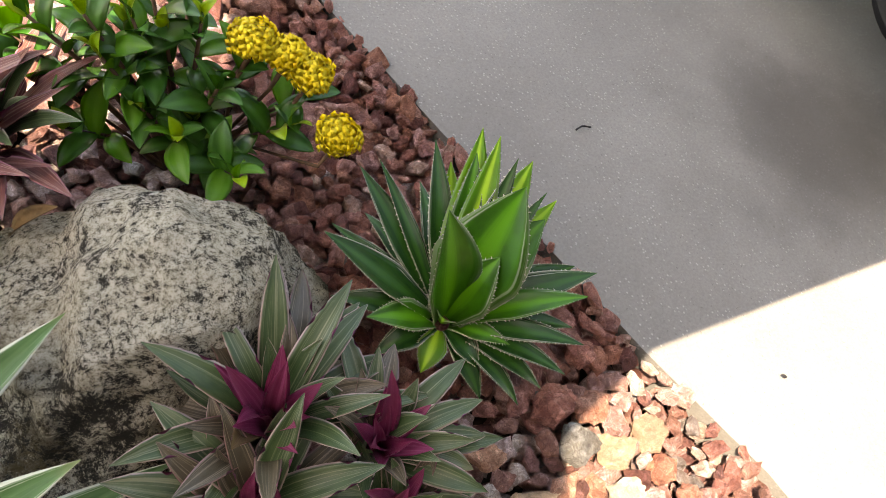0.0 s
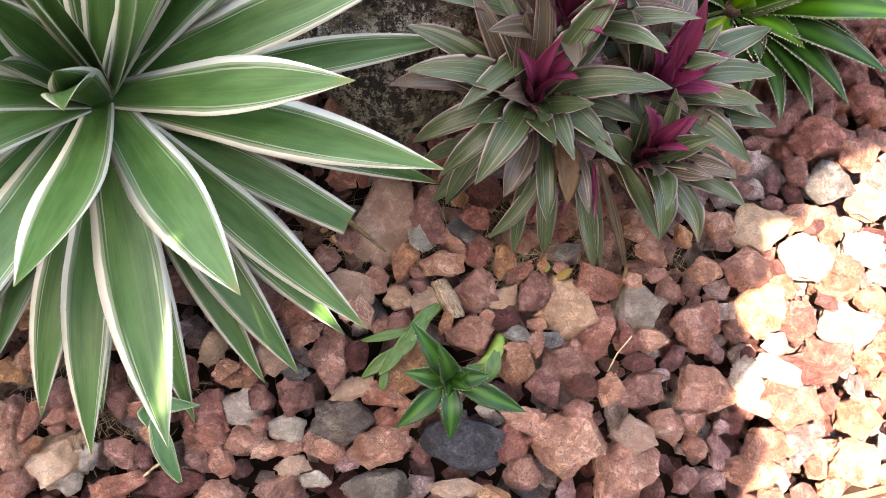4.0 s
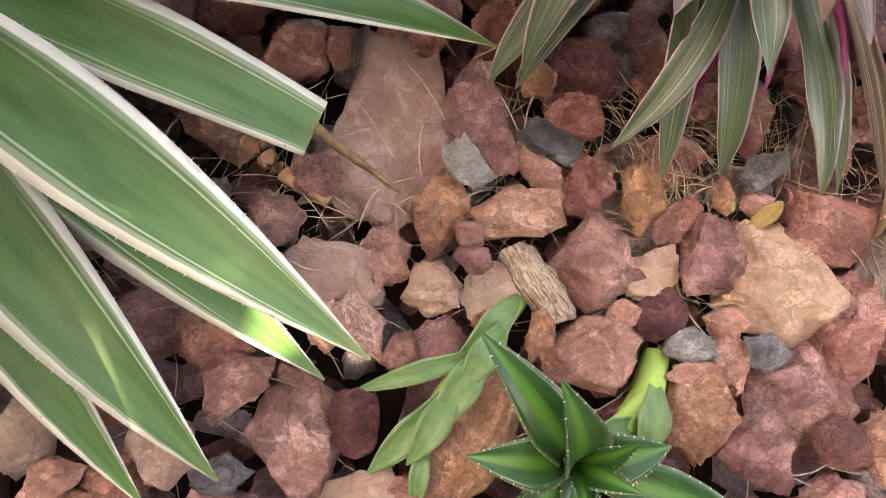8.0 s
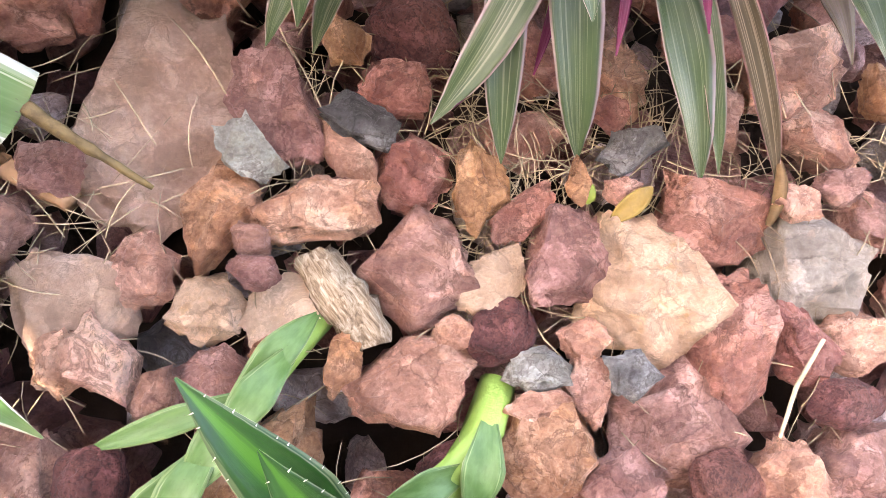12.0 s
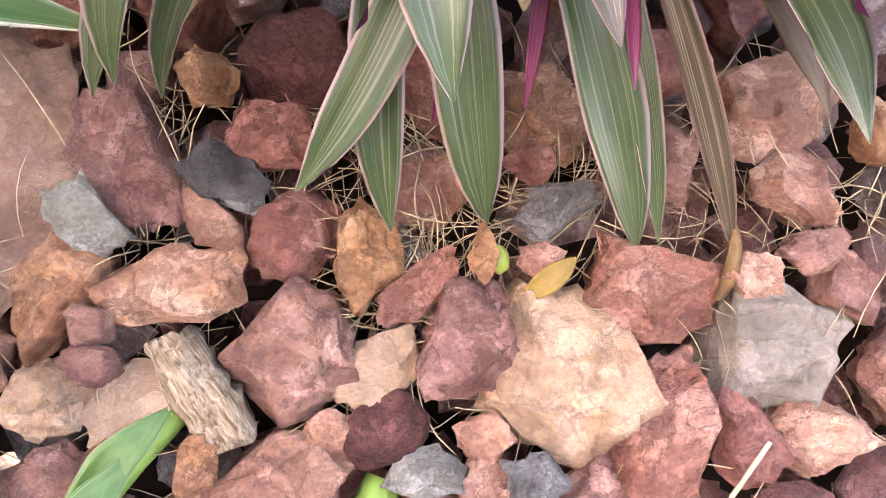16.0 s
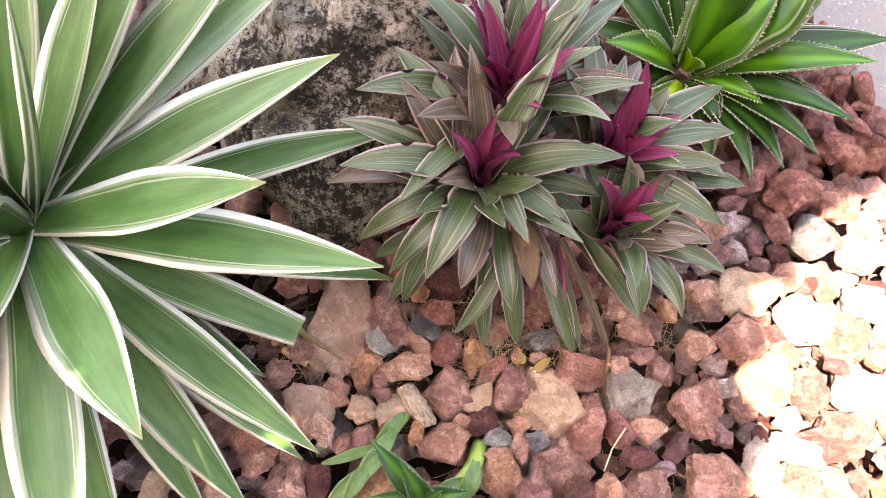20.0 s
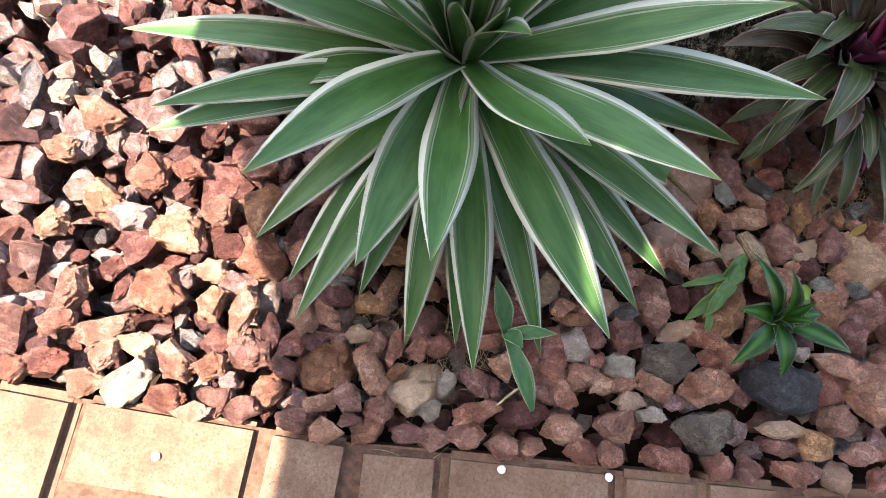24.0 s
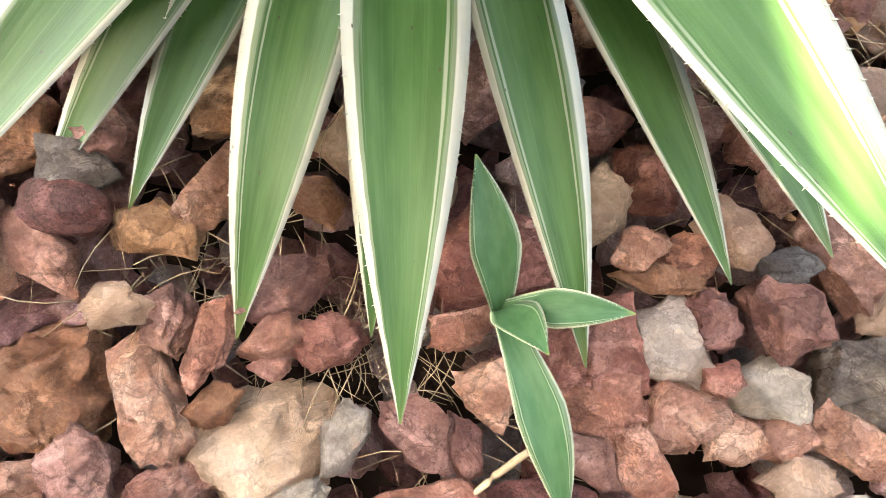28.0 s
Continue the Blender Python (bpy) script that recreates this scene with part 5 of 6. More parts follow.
FLORET = floret_mesh()
for cx, cy, cz, r in ((0.105, 0.695, 0.235, 0.027), (0.142, 0.682, 0.226, 0.024), (0.168, 0.664, 0.215, 0.026), (0.19, 0.583, 0.195, 0.026)):
    bm = bmesh.new()
    tube(bm, [FOOT + Vector((0.05, 0, 0.05)), (cx - 0.02, cy, cz - 0.06), (cx, cy, cz - r * 0.5)], [0.003, 0.0025, 0.004], 6)
    head = part("flower_head", bm, STEM, ixora, "domed cluster of bright yellow four-petalled florets")
    head.matrix_parent_inverse = inv_i
    bm = bmesh.new()
    bmesh.ops.create_icosphere(bm, subdivisions=3, radius=r * 0.84)
    for v in bm.verts:
        v.co = Vector((v.co.x, v.co.y, max(v.co.z * 0.75, -r * 0.15))) * (1 + 0.05 * noise.noise(v.co * 90)) + Vector((cx, cy, cz))
    part("petal_bed", bm, PETAL_DEEP, head).matrix_parent_inverse = Matrix.Identity(4)
    for k in range(58):
        z = 1 - (k + 0.5) / 58 * 1.15
        a = k * 2.39996
        rr = math.sqrt(max(0, 1 - z * z))
        d = Vector((math.cos(a) * rr, math.sin(a) * rr, z))
        ob = put("floret", FLORET, head)
        q = d.to_track_quat("Z", "Y").to_matrix().to_4x4()
        ob.matrix_parent_inverse = inv_i.inverted() @ inv_i
        ob.matrix_basis = Matrix.Translation(Vector((cx, cy, cz)) + Vector((d.x, d.y, d.z * 0.75)) * r * rngi.uniform(0.9, 1.08)) @ q @ pose(0, 0, 0, rngi.uniform(-18, 18), rngi.uniform(-18, 18), rngi.uniform(0, 90)) @ Matrix.Scale(rngi.uniform(0.95, 1.3), 4)


# ---- the rock mulch ----
TAKEN = []


def taken(x, y, r):
    return any((x - a) ** 2 + (y - b) ** 2 < (0.8 * (r + c)) ** 2 for a, b, c in TAKEN)


def inside_bed(x, y, m=0.0):
    if y < kerb_y(x) + m or x > bed_right(y) - m * 0.15:
        return False
    return (x + 0.035) ** 2 / 0.22 ** 2 + (y - 0.405) ** 2 / 0.16 ** 2 > 1


ROCK_LABEL = {
    "red": "brick-red broken lava rock in the mulch", "pink": "pale pink broken lava rock with rough faces", "purple": "dusky purple lava rock with chipped faces",
    "orange": "rusty orange layered rock in the mulch", "tan": "tan-brown sandstone rock lying in the mulch", "beige": "cream-coloured rock with rust-orange stain",
    "grey": "grey-brown rock with a weathered face", "flint": "dark grey-brown flinty rock in the mulch", "slate": "small blue-grey slate rock in the mulch", "sage": "greenish-grey smooth rock in the mulch",
    "white": "chalky white rock among red mulch", "maroon": "dark maroon porous lava rock", "black": "blue-black porous lava rock beside the small agave"}
rngr = random.Random(77)


def rock(x, y, length, width, angle, colour, flat=False, top=None):
    i = rngr.randrange(24)
    thick = min(width, length) * (0.32 if flat else rngr.uniform(0.6, 0.85))
    top = (0.007 if flat else rngr.uniform(0.009, 0.018)) if top is None else top
    ob = new("lava_rock", ROUND_MESH[i % 4] if colour in ("black", "maroon") else FINE_MESH[i])
    ob.material_slots[0].link = "OBJECT"
    ob.material_slots[0].material = ROCK[colour]
    ob.matrix_world = pose(x, y, top - thick * 0.5, rngr.uniform(-9, 9), rngr.uniform(-9, 9), angle + rngr.choice((0, 180))) @ Matrix.Diagonal((length * 1.11, width * 1.13, thick * 1.15, 1))
    TAKEN.append((x, y, (length + width) * 0.25))
    return tagged(ob, ("flat " if flat else "") + ROCK_LABEL[colour], "rock", "rocks of the mulch bed")


rock(-0.079, 0.082, 0.107, 0.065, 73, "tan", flat=True)
rock(-0.029, 0.088, 0.056, 0.034, 121, "purple")
rock(-0.039, 0.065, 0.030, 0.019, 130, "sage")
rock(-0.052, 0.039, 0.050, 0.030, 74, "orange")
rock(-0.081, 0.015, 0.033, 0.026, 85, "pink")
rock(-0.055, -0.000, 0.030, 0.029, 178, "beige")
rock(-0.108, 0.001, 0.052, 0.043, 178, "tan", flat=True)
rock(-0.093, -0.021, 0.040, 0.024, 124, "pink")
rock(-0.053, -0.031, 0.030, 0.026, 46, "purple")
rock(-0.071, -0.034, 0.023, 0.016, 52, "purple")
rock(-0.030, -0.018, 0.013, 0.010, 18, "orange")
rock(-0.010, 0.041, 0.052, 0.029, 12, "pink")
rock(0.002, 0.066, 0.037, 0.016, 125, "pink")
rock(0.008, 0.081, 0.034, 0.021, 153, "slate")
rock(0.023, 0.099, 0.032, 0.027, 2, "red")
rock(0.033, 0.132, 0.040, 0.036, 23, "maroon")
rock(0.002, 0.119, 0.022, 0.021, 93, "orange")
rock(0.032, 0.061, 0.040, 0.036, 21, "red")
rock(0.062, 0.051, 0.041, 0.026, 77, "orange")
rock(0.081, 0.040, 0.039, 0.016, 42, "red")
rock(0.034, 0.017, 0.053, 0.051, 9, "purple")
rock(0.067, 0.010, 0.037, 0.024, 56, "tan")
rock(0.068, -0.013, 0.030, 0.024, 40, "maroon")
rock(0.048, -0.014, 0.020, 0.017, 177, "pink")
rock(0.029, -0.034, 0.054, 0.037, 178, "pink")
rock(-0.037, 0.026, 0.016, 0.015, 176, "purple")
rock(-0.035, 0.013, 0.020, 0.014, 0, "purple")
rock(-0.024, -0.002, 0.034, 0.028, 30, "tan", flat=True)
rock(0.101, 0.018, 0.050, 0.040, 56, "purple")
rock(0.143, 0.006, 0.067, 0.063, 159, "beige")
rock(0.176, 0.037, 0.060, 0.038, 169, "red")
rock(0.229, 0.015, 0.069, 0.064, 48, "grey")
rock(0.177, -0.021, 0.075, 0.041, 65, "red")
rock(0.106, -0.017, 0.023, 0.019, 178, "pink")
rock(0.083, -0.029, 0.030, 0.019, 178, "sage")
rock(0.124, -0.033, 0.025, 0.021, 178, "slate")
rock(0.107, -0.038, 0.032, 0.023, 85, "pink")
rock(0.082, -0.046, 0.028, 0.017, 176, "pink")
rock(0.212, -0.023, 0.042, 0.028, 133, "red")
rock(0.243, -0.022, 0.041, 0.031, 179, "pink")
rock(0.230, -0.049, 0.035, 0.021, 177, "maroon")
rock(0.233, 0.117, 0.062, 0.042, 20, "pink")
rock(0.244, 0.082, 0.045, 0.033, 143, "pink")
rock(0.183, 0.090, 0.035, 0.024, 114, "purple")
rock(0.134, 0.071, 0.034, 0.020, 19, "slate")
rock(0.105, 0.053, 0.022, 0.011, 87, "orange")
rock(0.129, 0.050, 0.018, 0.015, 0, "pink")
rock(0.124, 0.088, 0.021, 0.018, 3, "red")
rock(0.180, 0.133, 0.041, 0.030, 1, "red")
rock(0.001, -0.025, 0.027, 0.015, 68, "orange")
rock(-0.117, 0.057, 0.025, 0.022, 0, "purple")
rock(-0.132, 0.128, 0.035, 0.031, 2, "red")
rock(-0.109, 0.130, 0.026, 0.015, 97, "red")
rock(0.243, 0.054, 0.032, 0.019, 0, "purple")
rock(0.213, 0.044, 0.025, 0.017, 0, "pink")
rock(0.275, 0.104, 0.030, 0.022, 111, "orange")
rock(-0.207, -0.132, 0.043, 0.038, 3, "white")
rock(-0.100, -0.142, 0.068, 0.050, 177, "flint")
rock(-0.159, -0.150, 0.038, 0.030, 2, "grey")
rock(-0.154, -0.118, 0.038, 0.037, 2, "purple")
rock(-0.056, -0.162, 0.071, 0.042, 6, "pink")
rock(0.035, -0.153, 0.088, 0.050, 177, "black")
rock(-0.034, -0.076, 0.079, 0.042, 52, "orange")
rock(-0.121, -0.076, 0.065, 0.045, 94, "purple")
rock(-0.165, -0.028, 0.040, 0.029, 164, "red")
rock(-0.151, -0.048, 0.038, 0.029, 25, "pink")
rock(-0.245, -0.074, 0.038, 0.026, 76, "tan")
rock(-0.182, -0.079, 0.035, 0.028, 140, "tan")
rock(-0.228, -0.093, 0.029, 0.019, 29, "pink")
rock(-0.215, -0.105, 0.046, 0.015, 2, "orange")
rock(-0.293, -0.105, 0.070, 0.051, 2, "red")
rock(-0.240, -0.143, 0.054, 0.049, 66, "red")
rock(-0.199, -0.166, 0.045, 0.030, 3, "pink")
rock(-0.154, -0.170, 0.037, 0.025, 2, "pink")
rock(-0.117, -0.169, 0.047, 0.024, 162, "pink")
rock(-0.093, -0.067, 0.030, 0.023, 92, "maroon")
rock(-0.060, -0.107, 0.053, 0.026, 178, "red")
rock(-0.053, -0.131, 0.028, 0.020, 2, "red")
rock(-0.027, -0.126, 0.040, 0.028, 42, "pink")
rock(0.084, -0.063, 0.052, 0.044, 89, "orange")
rock(0.148, -0.058, 0.059, 0.055, 132, "purple")
rock(0.121, -0.085, 0.047, 0.032, 138, "purple")
rock(0.161, -0.110, 0.035, 0.028, 3, "pink")
rock(0.131, -0.129, 0.035, 0.025, 20, "pink")
rock(0.095, -0.122, 0.054, 0.026, 173, "pink")
rock(0.053, -0.115, 0.023, 0.017, 2, "white")
rock(0.087, -0.148, 0.047, 0.040, 1, "red")
rock(0.152, -0.148, 0.085, 0.067, 19, "pink")
rock(0.166, -0.080, 0.032, 0.025, 2, "maroon")
rock(-0.095, -0.105, 0.048, 0.022, 22, "tan")
rock(-0.189, -0.121, 0.029, 0.027, 2, "purple")
rock(-0.184, -0.148, 0.019, 0.018, 0, "red")
rock(-0.155, -0.092, 0.029, 0.019, 2, "slate")
rock(-0.476, -0.185, 0.062, 0.060, 98, "orange")
rock(-0.379, -0.197, 0.065, 0.047, 27, "tan")
rock(-0.430, -0.185, 0.054, 0.026, 121, "pink")
rock(-0.402, -0.183, 0.026, 0.017, 32, "orange")
rock(-0.449, -0.215, 0.036, 0.026, 141, "purple")
rock(-0.477, -0.223, 0.034, 0.017, 17, "pink")
rock(-0.414, -0.223, 0.034, 0.028, 38, "pink")
rock(-0.445, -0.236, 0.024, 0.015, 7, "purple")
rock(-0.364, -0.220, 0.027, 0.022, 8, "grey")
rock(-0.314, -0.216, 0.053, 0.023, 21, "red")
rock(-0.263, -0.212, 0.051, 0.026, 7, "maroon")
rock(-0.316, -0.185, 0.039, 0.025, 130, "purple")
rock(-0.297, -0.189, 0.030, 0.017, 118, "purple")
rock(-0.289, -0.166, 0.032, 0.022, 129, "pink")
rock(-0.221, -0.188, 0.035, 0.023, 137, "red")
rock(-0.242, -0.187, 0.033, 0.020, 159, "purple")
rock(-0.173, -0.173, 0.036, 0.021, 3, "pink")
rock(-0.202, -0.094, 0.036, 0.025, 10, "red")
rock(-0.383, -0.132, 0.043, 0.026, 39, "purple")
rock(-0.383, -0.153, 0.030, 0.018, 34, "pink")
rock(-0.360, -0.152, 0.032, 0.024, 7, "red")
rock(-0.407, -0.159, 0.039, 0.016, 87, "red")
rock(-0.421, -0.094, 0.048, 0.020, 68, "pink")
rock(-0.441, -0.114, 0.041, 0.025, 165, "orange")
rock(-0.478, -0.110, 0.035, 0.023, 168, "maroon")
rock(-0.486, -0.130, 0.052, 0.022, 140, "pink")
rock(-0.510, -0.134, 0.045, 0.030, 95, "pink")
rock(-0.447, -0.148, 0.028, 0.018, 19, "tan")
rock(-0.427, -0.151, 0.028, 0.026, 82, "purple")
rock(-0.349, -0.191, 0.030, 0.019, 78, "grey")
rock(-0.383, -0.166, 0.018, 0.011, 9, "pink")
rock(-0.476, -0.092, 0.033, 0.023, 11, "flint")
rock(-0.515, -0.066, 0.043, 0.030, 11, "red")
rock(-0.503, -0.083, 0.038, 0.021, 61, "orange")
rock(-0.472, -0.073, 0.029, 0.029, 102, "purple")
rock(-0.305, -0.140, 0.030, 0.017, 20, "red")
rock(-0.138, 0.035, 0.030, 0.026, 123, "purple")
rock(-0.109, -0.019, 0.030, 0.021, 81, "pink")
rock(-0.147, -0.188, 0.036, 0.022, 6, "tan")
rock(-0.123, -0.199, 0.033, 0.016, 7, "grey")
rock(-0.419, -0.055, 0.039, 0.031, 53, "orange")
rock(-0.375, -0.092, 0.029, 0.019, 139, "orange")
rock(-0.056, -0.212, 0.074, 0.046, 2, "flint")
rock(-0.157, -0.215, 0.053, 0.034, 11, "purple")
rock(0.026, -0.200, 0.058, 0.020, 2, "tan")
rock(0.024, -0.220, 0.045, 0.020, 1, "purple")
rock(0.068, -0.214, 0.043, 0.032, 3, "orange")
rock(0.222, -0.174, 0.084, 0.064, 67, "pink")
rock(0.120, -0.216, 0.056, 0.023, 9, "pink")
rock(-0.219, -0.223, 0.048, 0.031, 1, "pink")
rock(-0.238, -0.165, 0.047, 0.035, 1, "red")
rock(0.307, -0.002, 0.062, 0.059, 6, "pink")
rock(0.505, 0.016, 0.070, 0.061, 5, "grey")
rock(0.476, 0.198, 0.062, 0.053, 7, "slate")
rock(0.381, 0.129, 0.080, 0.057, 16, "tan")
rock(0.363, 0.075, 0.066, 0.052, 6, "pink")
rock(0.389, 0.029, 0.072, 0.052, 80, "pink")
rock(0.316, -0.073, 0.074, 0.055, 5, "pink")
rock(0.365, -0.062, 0.061, 0.039, 91, "white")
rock(0.427, -0.085, 0.076, 0.055, 4, "pink")
rock(0.404, -0.043, 0.067, 0.028, 166, "white")
rock(0.398, -0.131, 0.067, 0.042, 4, "red")
rock(0.374, -0.163, 0.066, 0.039, 3, "red")
rock(0.507, -0.145, 0.062, 0.052, 4, "pink")
rock(0.515, -0.091, 0.056, 0.048, 4, "pink")
rock(0.471, -0.028, 0.064, 0.053, 4, "purple")
rock(0.494, 0.078, 0.066, 0.062, 79, "purple")
rock(0.445, 0.097, 0.064, 0.056, 6, "white")
rock(0.308, 0.066, 0.047, 0.033, 6, "pink")
rock(0.272, -0.120, 0.044, 0.039, 4, "pink")
rock(0.236, -0.079, 0.057, 0.039, 23, "purple")
rock(0.196, -0.083, 0.039, 0.032, 83, "pink")
rock(0.232, -0.131, 0.054, 0.042, 4, "tan")
rock(0.460, 0.255, 0.076, 0.056, 8, "red")
rock(0.528, 0.318, 0.045, 0.038, 8, "red")
rock(0.519, 0.240, 0.060, 0.047, 7, "pink")
rock(0.526, 0.175, 0.059, 0.048, 7, "tan")
rock(0.526, 0.116, 0.053, 0.043, 5, "white")
rock(0.322, 0.122, 0.043, 0.035, 7, "pink")
rock(0.433, 0.149, 0.055, 0.032, 33, "pink")
rock(0.299, -0.113, 0.035, 0.029, 5, "pink")
rock(-0.800, 0.020, 0.038, 0.033, 6, "pink")
rock(-0.701, 0.005, 0.048, 0.039, 40, "pink")
rock(-0.743, -0.032, 0.043, 0.042, 97, "pink")
rock(-0.620, -0.029, 0.038, 0.036, 7, "purple")
rock(-0.657, -0.057, 0.067, 0.046, 155, "pink")
rock(-0.568, -0.024, 0.063, 0.056, 70, "orange")
rock(-0.608, -0.133, 0.039, 0.032, 60, "pink")
rock(-0.573, -0.140, 0.064, 0.027, 75, "pink")
rock(-0.632, -0.197, 0.048, 0.035, 128, "pink")
rock(-0.676, -0.225, 0.053, 0.035, 43, "white")
rock(-0.673, -0.183, 0.042, 0.025, 166, "tan")
rock(-0.561, -0.179, 0.048, 0.039, 146, "purple")
rock(-0.702, -0.196, 0.040, 0.026, 81, "pink")
rock(-0.754, -0.132, 0.052, 0.035, 72, "pink")
rock(-0.668, -0.126, 0.052, 0.051, 28, "red")
rock(-0.789, -0.067, 0.036, 0.034, 8, "pink")
rock(-0.605, -0.244, 0.038, 0.019, 6, "tan")
rock(-0.771, 0.067, 0.046, 0.043, 30, "pink")
rock(-0.814, 0.086, 0.033, 0.029, 7, "white")
rock(-0.595, -0.197, 0.036, 0.031, 5, "pink")
rock(-0.759, -0.168, 0.040, 0.032, 6, "pink")
rock(-0.712, -0.173, 0.055, 0.025, 27, "pink")
rock(-0.661, 0.017, 0.038, 0.027, 7, "red")
rock(-0.758, -0.209, 0.045, 0.025, 6, "red")
rock(-0.467, -0.249, 0.034, 0.026, 5, "pink")
# A close row of smaller rocks along the bricks.
for k in range(60):
    x = -0.95 + k * 0.026 + rngr.uniform(-0.006, 0.006)
    y = kerb_y(x) + rngr.uniform(0.01, 0.016)
    if not any((x - a) ** 2 + (y - b) ** 2 < (0.75 * (0.016 + c)) ** 2 for a, b, c in TAKEN):
        rock(x, y, rngr.uniform(0.028, 0.042), rngr.uniform(0.022, 0.03), rngr.uniform(-25, 25), rngr.choice(("red", "pink", "pink", "purple", "tan", "red", "purple")), top=rngr.uniform(0.003, 0.012))
# More rocks lie between them, in the middle of the bed.
tries = 0
while len(TAKEN) < 330 and tries < 9000:
    tries += 1
    x, y = rngr.uniform(-0.62, 0.62), rngr.uniform(-0.26, 0.22)
    r = rngr.uniform(0.014, 0.027) * (1 if tries < 4500 else 0.75)
    if inside_bed(x, y, r * 0.7) and not any((x - a) ** 2 + (y - b) ** 2 < (0.92 * (r + c)) ** 2 for a, b, c in TAKEN):
        rock(x, y, r * rngr.uniform(2.0, 2.6), r * rngr.uniform(1.5, 2.0), rngr.uniform(0, 180), rngr.choice(("red", "red", "pink", "pink", "purple", "red", "tan", "purple", "pink", "maroon")), top=rngr.uniform(-0.002, 0.008))

def mulch(name, seed, count, size, zlo, zhi, area, label, under=False, shapes=None, lean=0.5, spare=None, skin=None, apart=0.0):
    """Loose broken stones strewn over an area, joined. apart: how far each keeps from the others, in its own widths."""
    rng = random.Random(seed)
    vs, fs, n = [], [], 0
    lying = {}
    x0, y0, x1, y1 = area
    for _ in range(count):
        x, y = rng.uniform(x0, x1), rng.uniform(y0, y1)
        r = size * rng.uniform(0.5, 1.0) * rng.choice((1.0, 1.0, 1.0, 1.45))
        if spare and spare[0] < x < spare[2] and spare[1] < y < spare[3]:
            continue
        if not under and skin is None and BACK[0] < x < BACK[2] and BACK[1] < y < BACK[3]:
            continue
        if not inside_bed(x, y, r * 0.5) or (not under and taken(x, y, r * (0.8 if -0.45 < x < 0.34 and y < 0.15 else 0.35))):
            continue
        if apart:
            cell = (int(x // 0.06), int(y // 0.06))
            if any((x - a) ** 2 + (y - b) ** 2 < (apart * (r + c) * 0.55) ** 2 for i in (-1, 0, 1) for j in (-1, 0, 1) for a, b, c in lying.get((cell[0] + i, cell[1] + j), ())):
                continue
            lying.setdefault(cell, []).append((x, y, r))
        v, f = rng.choice(shapes or PLAIN)
        q = np.array(Euler((rng.uniform(-lean, lean), rng.uniform(-lean, lean), rng.uniform(0, 6.3))).to_matrix())
        s = np.array([r * rng.uniform(1.0, 1.7), r * rng.uniform(0.65, 1.15), r * rng.choice((0.45, 0.6, 0.75, 0.9))])
        p = (v * s) @ q.T
        p += (x, y, rng.uniform(zlo, zhi))
        vs.append(p)
        fs.append(f + n)
        n += len(v)
    v, f = np.vstack(vs), np.vstack(fs)
    me = bpy.data.meshes.new(name)
    me.vertices.add(len(v))
    me.vertices.foreach_set("co", v.astype(np.float32).ravel())
    me.loops.add(f.size)
    me.loops.foreach_set("vertex_index", f.astype(np.int32).ravel())
    me.polygons.add(len(f))
    me.polygons.foreach_set("loop_start", np.arange(0, f.size, 3, dtype=np.int32))
    me.polygons.foreach_set("loop_total", np.full(len(f), 3, dtype=np.int32))
    me.polygons.foreach_set("use_smooth", np.full(len(f), False))
    me.update(calc_edges=True)
    me.materials.append(skin or MULCH)
    return tagged(new(name, me), label, "rock mulch", kind="stuff")


NEAR = (-0.8, -0.3, 0.86, 0.8)
BACK = (0.1, 0.3, 0.86, 1.4)
mulch("rock_mulch", 3, 11000, 0.036, -0.105, -0.07, (-1.3, -0.3, 0.86, 1.7), "small broken red and pink lava rocks covering the bed", True, spare=(-0.5, -0.3, 0.4, 0.3))
mulch("rock_mulch", 14, 14000, 0.036, -0.058, -0.034, NEAR, "red and purple lava rocks half buried in the bed", True, shapes=COARSE, lean=0.7, apart=0.72)
mulch("rock_mulch", 4, 24000, 0.04, -0.026, -0.004, NEAR, "red, purple and tan lava rocks lying on top", shapes=COARSE, lean=0.45, apart=0.78)
mulch("rock_mulch", 18, 5000, 0.034, -0.06, -0.035, BACK, "red lava rocks half buried behind the agave, toned as shaded", shapes=COARSE, lean=0.9, skin=MULCH_SHADED, apart=0.6)
mulch("rock_mulch", 8, 16000, 0.036, -0.026, -0.002, BACK, "red lava rocks between the shrub and the driveway, toned as shaded", shapes=COARSE, lean=0.9, skin=MULCH_SHADED, apart=0.6)
mulch("rock_mulch", 7, 14000, 0.038, -0.036, 0.004, (-1.3, -0.3, 0.86, 1.7), "red lava rocks spread over the far bed", lean=0.9, spare=NEAR)


# ---- small things among the rocks ----
def lump(name, at, size, material, label, category, turn=0.0, seed=0, rough=0.05):
    bm = bmesh.new()
    bmesh.ops.create_icosphere(bm, subdivisions=3, radius=0.5)
    for v in bm.verts:
        v.co += v.co.normalized() * noise.noise(v.co * 4 + Vector((seed, 0, 0))) * rough
        v.co = Vector((v.co.x * size[0], v.co.y * size[1], v.co.z * size[2]))
    ob = new(name, from_bm(name, bm, material))
    ob.location, ob.rotation_euler = at, (0.1, 0.2, radians(turn))
    return tagged(ob, label, category)


